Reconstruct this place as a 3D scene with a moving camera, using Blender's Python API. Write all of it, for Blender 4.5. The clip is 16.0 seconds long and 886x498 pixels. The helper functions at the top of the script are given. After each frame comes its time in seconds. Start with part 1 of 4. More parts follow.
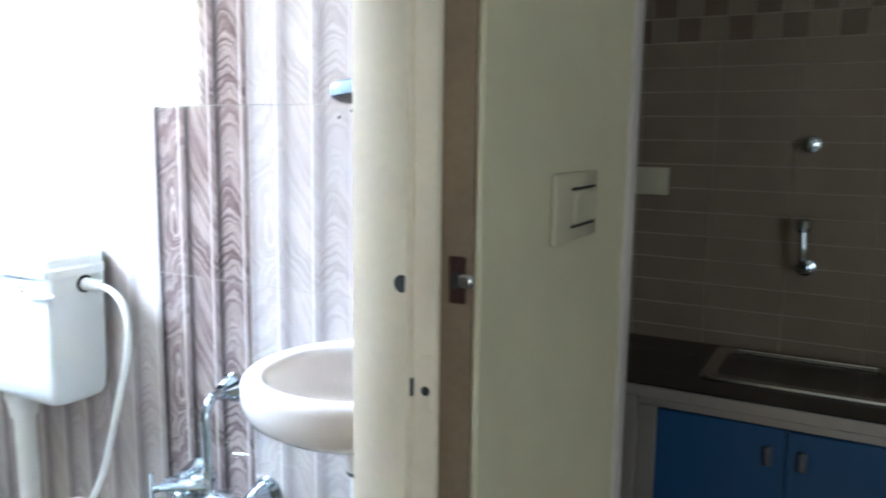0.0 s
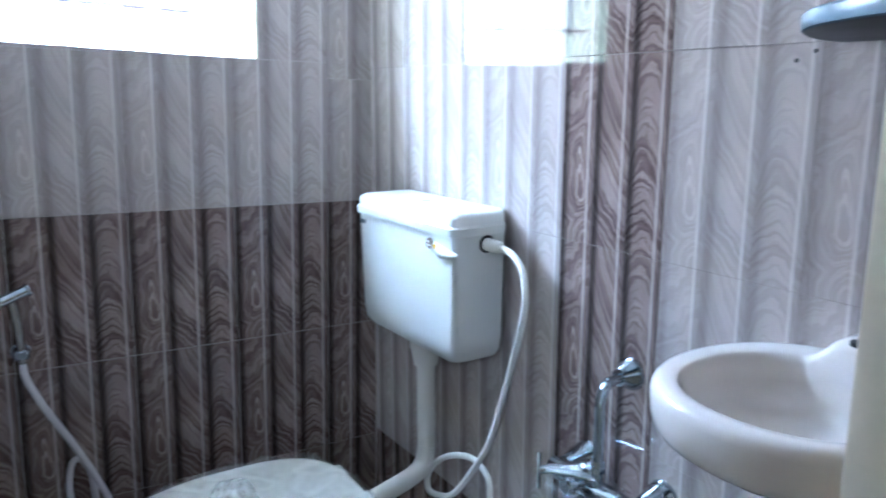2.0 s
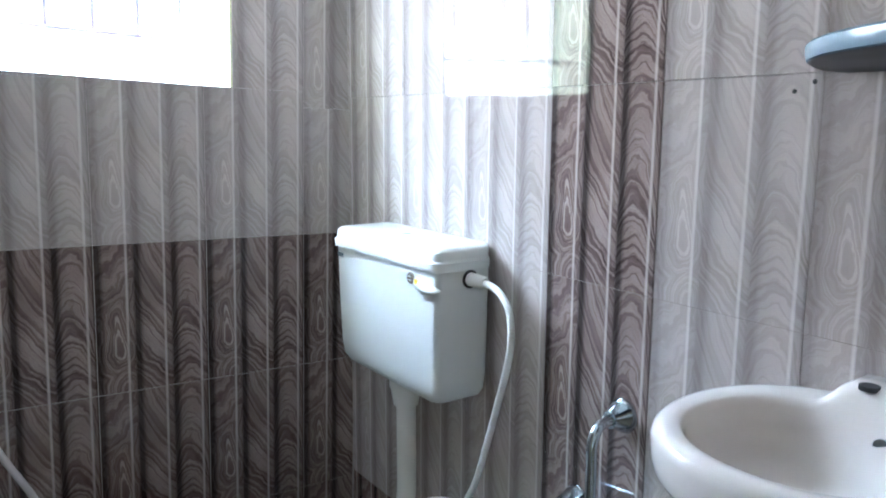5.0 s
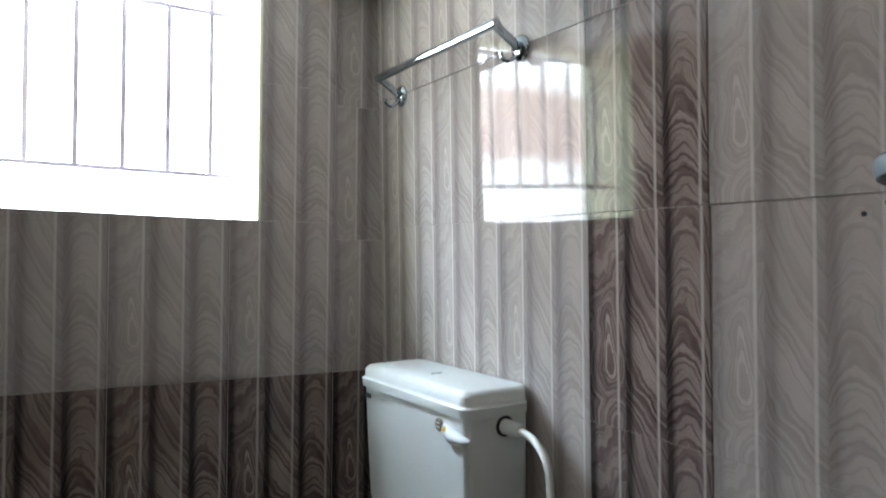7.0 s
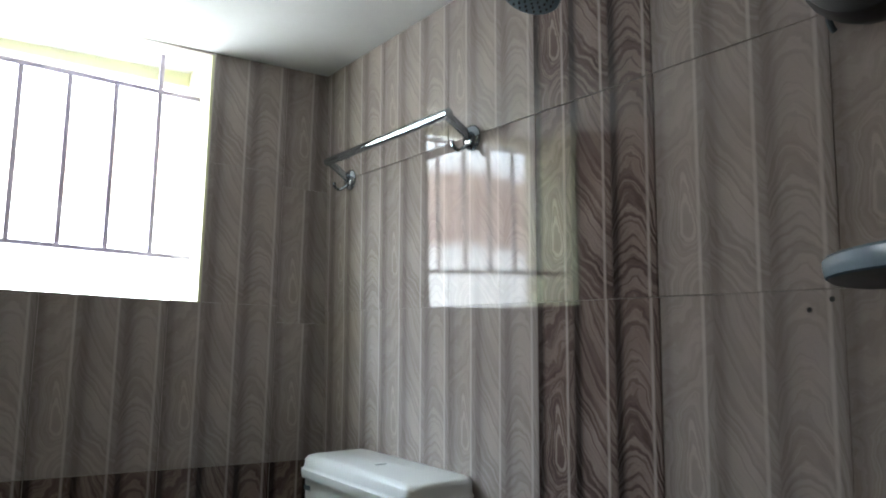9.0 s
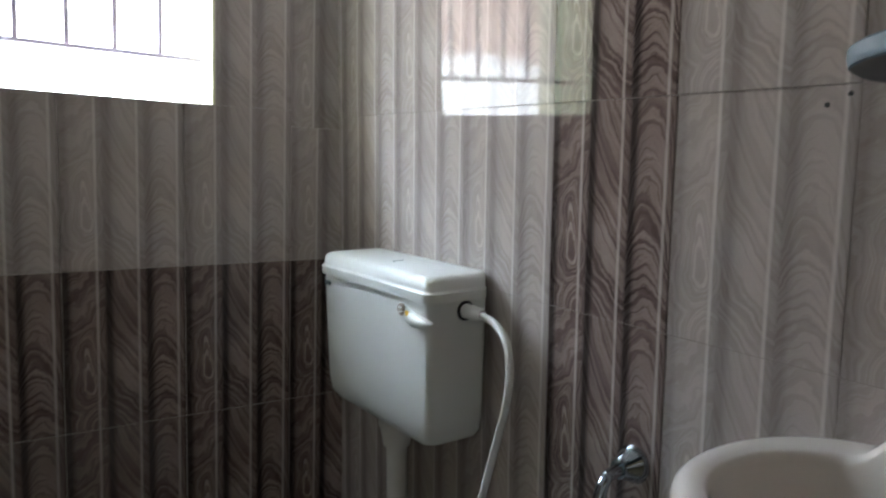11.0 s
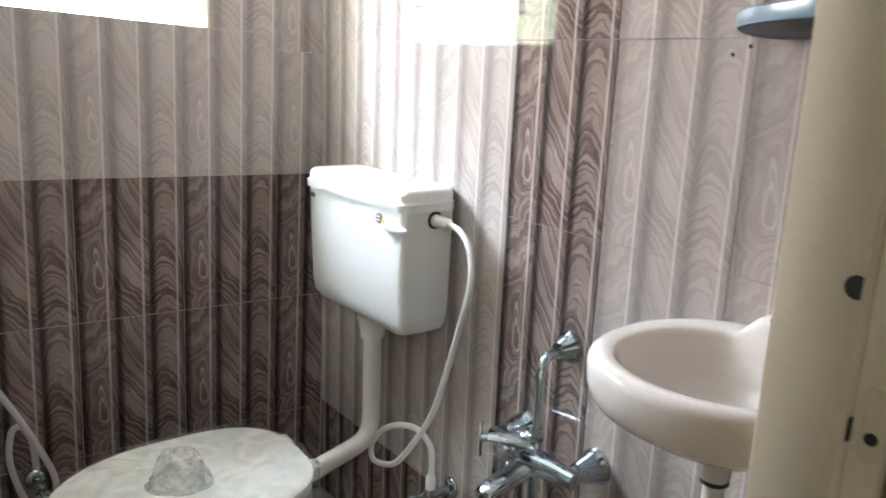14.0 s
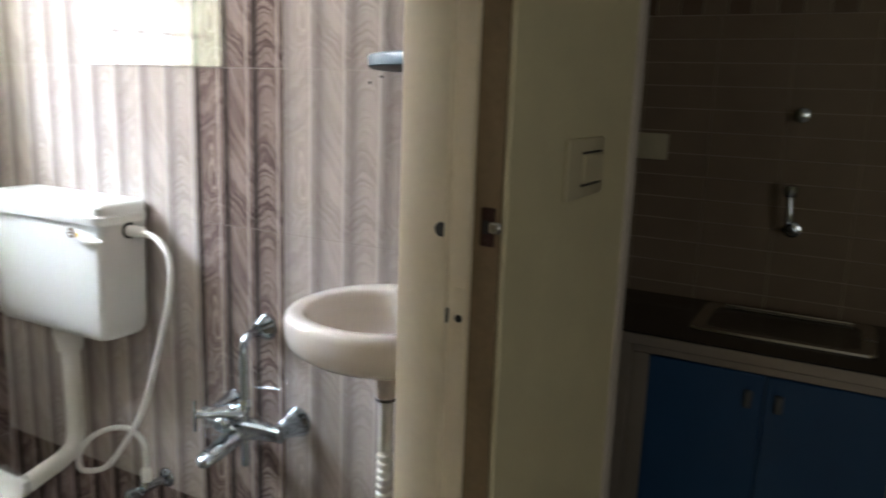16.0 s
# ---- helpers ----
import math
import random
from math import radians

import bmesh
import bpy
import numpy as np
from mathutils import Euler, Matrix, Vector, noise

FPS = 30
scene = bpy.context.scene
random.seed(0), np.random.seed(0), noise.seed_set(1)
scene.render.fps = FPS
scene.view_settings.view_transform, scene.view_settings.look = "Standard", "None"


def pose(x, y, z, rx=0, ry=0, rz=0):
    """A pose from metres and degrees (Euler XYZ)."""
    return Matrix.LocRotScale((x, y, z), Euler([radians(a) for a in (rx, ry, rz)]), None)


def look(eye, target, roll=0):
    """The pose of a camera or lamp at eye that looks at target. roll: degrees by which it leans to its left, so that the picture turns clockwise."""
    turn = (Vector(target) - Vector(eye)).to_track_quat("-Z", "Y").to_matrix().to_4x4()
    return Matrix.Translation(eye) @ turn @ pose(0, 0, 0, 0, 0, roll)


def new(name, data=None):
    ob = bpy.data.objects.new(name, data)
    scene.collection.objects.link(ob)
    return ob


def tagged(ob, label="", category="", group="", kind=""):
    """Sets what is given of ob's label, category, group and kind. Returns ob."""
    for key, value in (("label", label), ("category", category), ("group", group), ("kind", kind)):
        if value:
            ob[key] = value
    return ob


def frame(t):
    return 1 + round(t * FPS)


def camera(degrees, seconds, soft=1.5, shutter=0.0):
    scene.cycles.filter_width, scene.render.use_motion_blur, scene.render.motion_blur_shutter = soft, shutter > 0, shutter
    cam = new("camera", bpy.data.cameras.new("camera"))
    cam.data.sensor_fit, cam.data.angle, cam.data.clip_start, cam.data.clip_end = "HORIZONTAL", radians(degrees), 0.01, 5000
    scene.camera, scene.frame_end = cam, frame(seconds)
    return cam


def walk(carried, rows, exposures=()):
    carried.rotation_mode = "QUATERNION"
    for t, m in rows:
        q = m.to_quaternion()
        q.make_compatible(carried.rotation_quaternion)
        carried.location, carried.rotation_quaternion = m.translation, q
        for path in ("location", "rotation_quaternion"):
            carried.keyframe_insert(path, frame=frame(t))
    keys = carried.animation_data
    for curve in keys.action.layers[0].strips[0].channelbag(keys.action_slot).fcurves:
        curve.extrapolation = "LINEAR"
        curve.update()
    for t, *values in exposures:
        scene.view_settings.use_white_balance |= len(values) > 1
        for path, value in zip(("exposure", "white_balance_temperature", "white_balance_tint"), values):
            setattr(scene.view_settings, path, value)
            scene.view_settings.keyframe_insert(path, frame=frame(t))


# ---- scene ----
# Camera
cam = camera(60.6, 16.0, soft=1.8, shutter=0.5)
PATH = [
    (0, (-1.138, -2.153, 1.429), (0.599, -1.206, 1.134), 0.8),
    (0.5, (-1.069, -2.091, 1.434), (0.509, -0.914, 1.08), 0.7),
    (1, (-1.066, -2.03, 1.421), (0.354, -0.666, 1.072), 0.7),
    (1.5, (-1.053, -2.002, 1.418), (0.211, -0.497, 1.048), 0.2),
    (2, (-1.024, -1.974, 1.415), (0.037, -0.327, 1.013), -0.1),
    (2.5, (-1.011, -1.953, 1.409), (-0.12, -0.216, 0.977), -0.1),
    (2.8, (-1.012, -1.945, 1.403), (-0.174, -0.19, 0.937), 0.2),
    (3, (-1.001, -1.939, 1.401), (-0.163, -0.19, 0.911), 0.3),
    (3.5, (-1.007, -1.924, 1.401), (-0.05, -0.231, 0.935), 1.0),
    (4, (-1.024, -1.919, 1.409), (0.073, -0.309, 0.959), 0.8),
    (6.3, (-0.917, -1.868, 1.414), (0.177, -0.197, 1.31), -0.5),
    (6.5, (-0.9, -1.855, 1.414), (0.153, -0.156, 1.332), -0.8),
    (7, (-0.875, -1.834, 1.426), (0.131, -0.105, 1.427), -0.9),
    (7.5, (-0.866, -1.825, 1.431), (0.163, -0.115, 1.556), -0.5),
    (8, (-0.876, -1.813, 1.431), (0.218, -0.158, 1.682), -0.2),
    (8.2, (-0.871, -1.807, 1.435), (0.241, -0.171, 1.726), 0.2),
    (10.3, (-0.948, -1.821, 1.433), (0.255, -0.226, 1.348), 0.2),
    (10.5, (-0.957, -1.815, 1.418), (0.256, -0.23, 1.288), 0.7),
    (11, (-0.921, -1.823, 1.403), (0.206, -0.191, 1.142), 0.4),
    (11.5, (-0.901, -1.818, 1.399), (0.058, -0.108, 1.005), 0.8),
    (12, (-0.907, -1.826, 1.388), (-0.067, -0.086, 0.868), 1.7),
    (12.5, (-0.929, -1.841, 1.393), (-0.092, -0.115, 0.826), 2.4),
    (13, (-0.962, -1.885, 1.396), (-0.037, -0.18, 0.909), 2.8),
    (13.5, (-1.013, -1.94, 1.406), (0.07, -0.324, 0.94), 2.9),
    (14, (-1.054, -2.001, 1.422), (0.121, -0.449, 0.961), 2.2),
    (14.5, (-1.102, -2.082, 1.428), (0.142, -0.582, 0.976), 1.6),
    (15, (-1.156, -2.154, 1.441), (0.181, -0.733, 1.004), 1.2),
    (15.5, (-1.209, -2.185, 1.445), (0.299, -0.939, 1.026), 1.8),
    (15.6, (-1.225, -2.187, 1.446), (0.332, -1.002, 1.032), 1.9),
    (16, (-1.292, -2.191, 1.441), (0.432, -1.26, 1.043), 2.0),
]
EXPOSURES = [(0.0, 2.1, 5200, 8), (0.5, 1.75, 5050, 9), (1.5, 0.95, 4850, 9), (2.0, 0.83, 4850, 10), (3.0, 0.85, 4950, 10), (3.5, 0.95, 5050, 9), (4.2, 0.9, 5150, 9), (6.5, -0.06, 5900, 8), (8.0, -1.04, 6200, 8),
             (10.5, -1.22, 6300, 10), (11.0, -0.7, 6250, 10), (11.5, -0.15, 6250, 10), (12.0, 0.25, 6250, 10), (12.5, 0.66, 6300, 11), (13.0, 0.82, 6350, 11), (14.5, 0.9, 6450, 12), (15.5, 0.8, 6500, 12), (16.0, 0.75, 6500, 12)]
walk(cam, [(t, look(eye, target, roll)) for t, eye, target, roll in PATH], EXPOSURES)

# ---- measures of the place ----
CEIL = 2.12           # bathroom ceiling
FLOOR = 0.08          # bathroom floor, one low step above the hall
ROOM_W = -1.45        # bathroom's far side wall (x)
DOOR_Y0, DOOR_Y1 = -1.71, -1.85   # inner and outer face of the door wall
JAMB_R, JAMB_L = -0.52, -1.24     # clear opening of the door
WIN_X0, WIN_X1, WIN_Z0, WIN_Z1 = -0.94, -0.3365, 1.510, 2.12
SILL_RISE = 0.010     # the sill lies crooked, higher at the far jamb
HALL_CEIL = 2.65
KIT_X = 1.05          # tiled kitchen wall
TW, TH = 0.264, 0.366  # wall tile
# the window wall is tiled out of true, its courses falling towards the corner
ASKEW = Matrix.Translation((-0.55, 0, 1.126)) @ pose(0, 0, 0, 0, 1.6, 0) @ Matrix.Translation((0.55, 0, -1.126))
TWB = 0.268           # tile and joint on the window wall

# ---- world and lights ----
world = bpy.data.worlds.new("world")
scene.world = world
world.use_nodes = True
wn = world.node_tree.nodes
sky = wn.new("ShaderNodeTexSky")
sky.sky_type, sky.sun_disc = "NISHITA", False
sky.sun_elevation, sky.sun_rotation = radians(34), radians(304)
world.node_tree.links.new(sky.outputs[0], wn["Background"].inputs[0])
wn["Background"].inputs[1].default_value = 0.1

OUTSIDE = 64.0        # glow of the daylit view behind the bathroom window
HALL_WATTS = 9.0      # watts of the lamp added in the hall, its source unseen


def area_lamp(name, m, w, h, watts, colour):
    lamp = bpy.data.lights.new(name, "AREA")
    lamp.shape, lamp.size, lamp.size_y, lamp.energy, lamp.color = "RECTANGLE", w, h, watts, colour
    ob = new(name, lamp)
    ob.matrix_world = m
    return ob


# unseen lamp added to brighten the hall; no window is built there
area_lamp("hall_fill_light", look((-2.6, -4.42, 1.5), (-2.0, -3.0, 1.3)), 1.1, 1.2, HALL_WATTS, (1.0, 0.97, 0.9))


# ---- materials ----
class Net:
    """Short words for shader nodes."""

    def __init__(self, name):
        self.mat = bpy.data.materials.new(name)
        self.mat.use_nodes = True
        self.tree = self.mat.node_tree
        self.nodes, self.links = self.tree.nodes, self.tree.links
        self.bsdf = self.nodes["Principled BSDF"]
        self.out = self.nodes["Material Output"]

    def put(self, socket, value):
        if isinstance(value, bpy.types.NodeSocket):
            self.links.new(value, socket)
        elif value is not None:
            socket.default_value = value

    def math(self, op, a, b=None, c=None, clamp=False):
        n = self.nodes.new("ShaderNodeMath")
        n.operation, n.use_clamp = op, clamp
        for k, v in enumerate((a, b, c)):
            self.put(n.inputs[k], v)
        return n.outputs[0]

    def noise(self, vec, scale, detail=2.0, rough=0.5, distort=0.0):
        n = self.nodes.new("ShaderNodeTexNoise")
        self.put(n.inputs["Vector"], vec)
        n.inputs["Scale"].default_value, n.inputs["Detail"].default_value = scale, detail
        n.inputs["Roughness"].default_value, n.inputs["Distortion"].default_value = rough, distort
        return n.outputs["Fac"]

    def ramp(self, fac, stops):
        n = self.nodes.new("ShaderNodeValToRGB")
        self.put(n.inputs[0], fac)
        els = n.color_ramp.elements
        while len(els) < len(stops):
            els.new(0.5)
        for e, (p, c) in zip(els, stops):
            e.position = p
            e.color = (*c, 1) if isinstance(c, tuple) else (c, c, c, 1)
        return n.outputs[0]

    def mix(self, fac, a, b, blend="MIX"):
        n = self.nodes.new("ShaderNodeMix")
        n.data_type, n.blend_type = "RGBA", blend
        self.put(n.inputs[0], fac)
        for k, v in ((6, a), (7, b)):
            self.put(n.inputs[k], (*v, 1) if isinstance(v, tuple) else v)
        return n.outputs[2]

    def coords(self, which="Object"):
        return self.nodes.new("ShaderNodeTexCoord").outputs[which]

    def place(self):
        return self.nodes.new("ShaderNodeNewGeometry").outputs["Position"]

    def scaled(self, vec, x, y, z):
        n = self.nodes.new("ShaderNodeMapping")
        self.put(n.inputs["Vector"], vec)
        n.inputs["Scale"].default_value = (x, y, z)
        return n.outputs[0]

    def split(self, vec):
        n = self.nodes.new("ShaderNodeSeparateXYZ")
        self.put(n.inputs[0], vec)
        return n.outputs

    def join(self, x, y, z=0.0):
        n = self.nodes.new("ShaderNodeCombineXYZ")
        for k, v in enumerate((x, y, z)):
            self.put(n.inputs[k], v)
        return n.outputs[0]

    def random(self):
        return self.nodes.new("ShaderNodeObjectInfo").outputs["Random"]

    def bump(self, height, strength, distance=0.001):
        n = self.nodes.new("ShaderNodeBump")
        n.inputs["Strength"].default_value, n.inputs["Distance"].default_value = strength, distance
        self.put(n.inputs["Height"], height)
        self.put(self.bsdf.inputs["Normal"], n.outputs[0])

    def set(self, **kw):
        for k, v in kw.items():
            self.put(self.bsdf.inputs[k.replace("_", " ")], (*v, 1) if isinstance(v, tuple) else v)
        return self.mat


def surface(name, colour, rough=0.4, metal=0.0, vary=0.12, scale=9.0, bump=0.0, fine=120.0, spec=0.5):
    """A plain surface with colour and gloss uneven at two scales."""
    n = Net(name)
    p = n.place()
    big, small = n.noise(p, scale, 3.0), n.noise(p, fine, 2.0)
    mixv = n.math("ADD", n.math("MULTIPLY", big, 0.7), n.math("MULTIPLY", small, 0.3))
    dark = tuple(c * (1 - vary) for c in colour)
    lite = tuple(min(1.0, c * (1 + vary)) for c in colour)
    n.set(Base_Color=n.ramp(mixv, [(0.3, dark), (0.7, lite)]) if vary else colour, Metallic=metal, Specular_IOR_Level=spec,
          Roughness=n.math("ADD", n.math("MULTIPLY", big, rough * 0.4), rough * 0.8) if vary else rough)
    if bump:
        n.bump(mixv, bump, 0.002)
    return n.mat


def printed_tile(name, stops, highlight, amount, shadow, joint, spec=0.34):
    """A glossy ceramic tile printed with three wood-like flutes: a drop, a feather and stacked arches."""
    n = Net(name)
    uv = n.split(n.coords("UV"))
    f3 = n.math("MULTIPLY", uv[0], 3.0)
    y = n.math("MULTIPLY", uv[1], 4.15)
    i = n.math("FLOOR", f3)
    s = n.math("FRACT", f3)
    wob = n.math("SUBTRACT", n.noise(n.join(f3, y), 0.9, 1.0), 0.5)
    wob2 = n.math("SUBTRACT", n.noise(n.join(f3, y, 3.7), 2.8, 3.0), 0.5)
    w = n.math("ADD", n.math("MULTIPLY", wob, 0.85), n.math("MULTIPLY", wob2, 0.40))
    # drop: strata flowing round a long hanging drop, over an arch in the lower corner
    dy = n.math("SUBTRACT", y, 1.12)
    dx = n.math("MULTIPLY", n.math("ADD", n.math("SUBTRACT", s, 0.60), n.math("MULTIPLY", dy, 0.07)), 1.3)
    up, down = n.math("MAXIMUM", dy, 0.0), n.math("MINIMUM", dy, 0.0)
    a = n.math("MULTIPLY", dx, n.math("MULTIPLY_ADD", up, 0.75, 1.0))
    b = n.math("MULTIPLY", up, 0.26)
    r = n.math("SQRT", n.math("ADD", n.math("ADD", n.math("MULTIPLY", a, a), n.math("MULTIPLY", b, b)), n.math("MULTIPLY", down, down)))
    r = n.math("ADD", r, n.math("MULTIPLY", wob2, 0.13))
    a2, b2 = n.math("MULTIPLY_ADD", s, 1.5, -1.17), n.math("MULTIPLY", y, 0.8)
    r2 = n.math("SQRT", n.math("ADD", n.math("MULTIPLY", a2, a2), n.math("MULTIPLY", b2, b2)))
    low = n.math("ADD", n.math("MINIMUM", r, n.math("ADD", r2, 0.02)), n.math("MULTIPLY", w, 0.45))
    high = n.math("ADD", n.math("MULTIPLY_ADD", y, 0.62, -0.7), n.math("ADD", n.math("MULTIPLY", s, -0.45), n.math("MULTIPLY", w, 1.1)))
    turn = n.ramp(n.math("MULTIPLY", n.math("SUBTRACT", y, s), 0.3), [(0.42, 0.0), (0.66, 1.0)])
    ph0 = n.math("ADD", low, n.math("MULTIPLY", n.math("SUBTRACT", high, low), turn))
    # feather: strokes that lean more steeply towards the top
    steep = n.math("MULTIPLY_ADD", y, 0.42, 0.85)
    ph1 = n.math("ADD", n.math("MULTIPLY", n.math("ADD", y, n.math("MULTIPLY", s, steep)), 0.72), n.math("MULTIPLY", w, 0.6))
    # arches: a crest near the left, a long tail to the right
    ds = n.math("SUBTRACT", s, 0.42)
    bow = n.math("MULTIPLY", n.math("MULTIPLY", ds, ds), n.ramp(n.math("MULTIPLY", y, 0.24), [(0.0, 0.15), (0.12, 0.35), (0.3, 1.0), (0.75, 0.75), (1.0, 0.4)]))
    ph2 = n.math("ADD", n.math("ADD", n.math("MULTIPLY", y, 0.95), n.math("MULTIPLY", bow, 4.0)), n.math("MULTIPLY", w, 0.95))
    is1 = n.math("COMPARE", i, 1.0, 0.1)
    is2 = n.math("COMPARE", i, 2.0, 0.1)
    is0 = n.math("SUBTRACT", n.math("SUBTRACT", 1.0, is1), is2)
    ph = n.math("ADD", n.math("ADD", n.math("MULTIPLY", ph0, is0), n.math("MULTIPLY", ph1, is1)), n.math("MULTIPLY", ph2, is2))
    raw = n.noise(n.join(ph, n.math("MULTIPLY", s, 0.05), i), 7.6, 5.0, 0.66)
    force = n.ramp(uv[1], [(0.0, 1.0), (0.45, 1.0), (0.72, 0.62), (1.0, 0.75)])
    strata = n.math("MULTIPLY_ADD", n.math("MULTIPLY", n.math("SUBTRACT", raw, 0.5), force), 2.0, 0.5)
    line = n.math("MULTIPLY", n.math("COMPARE", raw, 0.53, 0.022), force)
    patch = n.math("SUBTRACT", n.noise(n.join(f3, n.math("MULTIPLY", y, 0.7), 9.1), 1.1, 2.0), 0.5)
    val = n.math("ADD", n.math("ADD", strata, n.math("MULTIPLY", line, 0.16)), n.math("MULTIPLY", patch, 0.5))
    ring = n.math("MULTIPLY", n.math("COMPARE", r, 0.165, 0.028), is0)
    ring2 = n.math("MULTIPLY", n.math("COMPARE", r, 0.215, 0.020), is0)
    ring3 = n.math("MULTIPLY", n.math("COMPARE", r, 0.255, 0.018), is0)
    rings_ = n.math("SUBTRACT", n.math("ADD", ring, ring3), ring2)
    val = n.math("ADD", val, n.math("MULTIPLY", rings_, 0.17))
    col = n.ramp(val, stops)
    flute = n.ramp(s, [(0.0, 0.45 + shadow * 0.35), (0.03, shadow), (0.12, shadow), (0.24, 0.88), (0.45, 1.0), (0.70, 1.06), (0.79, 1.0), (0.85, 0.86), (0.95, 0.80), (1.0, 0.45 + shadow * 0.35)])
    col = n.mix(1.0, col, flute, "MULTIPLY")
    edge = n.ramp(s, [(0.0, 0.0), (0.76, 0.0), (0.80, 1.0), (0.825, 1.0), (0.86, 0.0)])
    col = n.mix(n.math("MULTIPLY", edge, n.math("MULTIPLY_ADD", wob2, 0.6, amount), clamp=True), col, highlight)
    rim = n.math("GREATER_THAN", f3, 2.955)
    col = n.mix(n.math("MULTIPLY", rim, joint), col, (0.05, 0.035, 0.03))
    tone = n.math("MULTIPLY_ADD", n.random(), 0.06, 0.97)
    col = n.mix(1.0, col, n.join(tone, tone, tone), "MULTIPLY")
    n.set(Base_Color=col, Roughness=n.math("MULTIPLY_ADD", n.noise(n.place(), 14.0, 3.0), 0.045, 0.022), Specular_IOR_Level=spec)
    n.bump(n.noise(n.place(), 7.0, 3.0), 0.06, 0.002)
    return n.mat


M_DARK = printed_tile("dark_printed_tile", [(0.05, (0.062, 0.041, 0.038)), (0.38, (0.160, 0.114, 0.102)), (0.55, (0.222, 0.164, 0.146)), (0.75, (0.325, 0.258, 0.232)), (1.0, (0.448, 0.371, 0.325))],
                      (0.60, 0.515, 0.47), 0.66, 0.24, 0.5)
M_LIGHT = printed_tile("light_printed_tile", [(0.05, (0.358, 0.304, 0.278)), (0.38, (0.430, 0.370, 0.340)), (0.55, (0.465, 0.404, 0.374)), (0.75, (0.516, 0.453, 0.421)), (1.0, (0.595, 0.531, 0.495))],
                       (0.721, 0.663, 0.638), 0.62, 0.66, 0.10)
M_GROUT = surface("cement_grout", (0.55, 0.51, 0.47), 0.9, bump=0.3)
M_SIDE = surface("unglazed_tile_edge", (0.36, 0.31, 0.275), 0.9, bump=0.3)
M_CEIL = surface("white_ceiling_paint", (0.80, 0.81, 0.80), 0.8, vary=0.03, bump=0.15)
M_PLAIN = surface("plain_tiled_wall", (0.24, 0.21, 0.19), 0.3, vary=0.1)
M_FLOOR = surface("floor_tile", (0.22, 0.19, 0.17), 0.35, vary=0.15, bump=0.1)
M_OLIVE = surface("cream_distemper_wall", (0.60, 0.56, 0.38), 0.75, vary=0.05, bump=0.2)
M_FRAME = surface("cream_enamel_wood", (0.82, 0.735, 0.575), 0.35, vary=0.06, scale=4.0, bump=0.15)
# dark brown door wall, with a narrow return beside the frame
M_RETURN = surface("brown_plaster_return", (0.24, 0.18, 0.11), 0.8, vary=0.2, bump=0.3)
M_PORC = surface("white_porcelain", (0.80, 0.78, 0.76), 0.12, vary=0.0)
M_BASIN = surface("ivory_pink_porcelain", (0.80, 0.745, 0.705), 0.10, vary=0.0)
M_PLASTIC = surface("white_moulded_plastic", (0.80, 0.81, 0.79), 0.28, vary=0.0)
M_LID = surface("warm_white_seat_plastic", (0.78, 0.77, 0.73), 0.35, vary=0.0)
# the frame's cream, darkened so the leaf's shade sits in its colour
M_LEAF = surface("cream_enamel_shaded", (0.46, 0.395, 0.28), 0.65, vary=0.07, spec=0.2, scale=4.0, bump=0.15)
M_PIPE = surface("ivory_plastic_pipe", (0.70, 0.68, 0.635), 0.4, vary=0.03)
M_HOSE = surface("white_plastic_hose", (0.80, 0.79, 0.76), 0.35, vary=0.03)
M_HOSE2 = surface("grey_white_hose", (0.62, 0.58, 0.58), 0.4, vary=0.05)
M_CHROME = surface("chrome", (0.50, 0.57, 0.63), 0.05, 1.0, vary=0.03)
M_DULL = surface("dull_chrome", (0.55, 0.56, 0.56), 0.22, 1.0, vary=0.08)
M_BLACK = surface("black_plastic", (0.02, 0.02, 0.022), 0.4, vary=0.2)
# real rubber, and the painted shade of holes and gaps
M_RUBBER_HOLE = surface("dark_rubber_and_holes", (0.03, 0.03, 0.03), 0.7, vary=0.2)
M_BROWN = surface("dark_brown_powder_coat", (0.045, 0.022, 0.018), 0.5, vary=0.2, spec=0.3)
M_SHELF = surface("blue_grey_plastic", (0.22, 0.31, 0.38), 0.25, vary=0.1)
M_SHELFUNDER = surface("dark_underside", (0.035, 0.038, 0.042), 0.5, vary=0.1)
# the bars' pale lilac carries the bright window's glare in their colour
M_BAR = surface("glare_paled_iron", (0.60, 0.53, 0.66), 0.55, vary=0.15, bump=0.2)
M_REVEAL = surface("yellow_cream_plaster", (0.80, 0.79, 0.55), 0.8, vary=0.06, bump=0.2)
M_SILL = surface("white_sill_plaster", (0.84, 0.83, 0.80), 0.7, vary=0.04, bump=0.2)
# worktop granite, used too as the painted shade inside the sink
M_GRANITE_SHADE = surface("black_granite_and_sink_shade", (0.018, 0.016, 0.014), 0.12, vary=0.5, scale=60, fine=400)
M_STEEL = surface("brushed_steel", (0.56, 0.55, 0.53), 0.25, 1.0, vary=0.08)
M_PULL = surface("dull_grey_pull", (0.12, 0.13, 0.15), 0.45, 0.3, vary=0.08)
M_BLUE = surface("blue_laminate", (0.020, 0.070, 0.175), 0.35, vary=0.05)
M_EDGE = surface("aluminium_edge", (0.42, 0.38, 0.34), 0.4, 0.6, vary=0.08)
M_KTILE = surface("brown_wall_tile", (0.20, 0.155, 0.115), 0.2, vary=0.1)
M_KGROUT = surface("pale_brown_grout", (0.36, 0.31, 0.25), 0.9, bump=0.3)
M_KDECOR = surface("dark_brown_mosaic", (0.135, 0.098, 0.070), 0.2, vary=0.2)
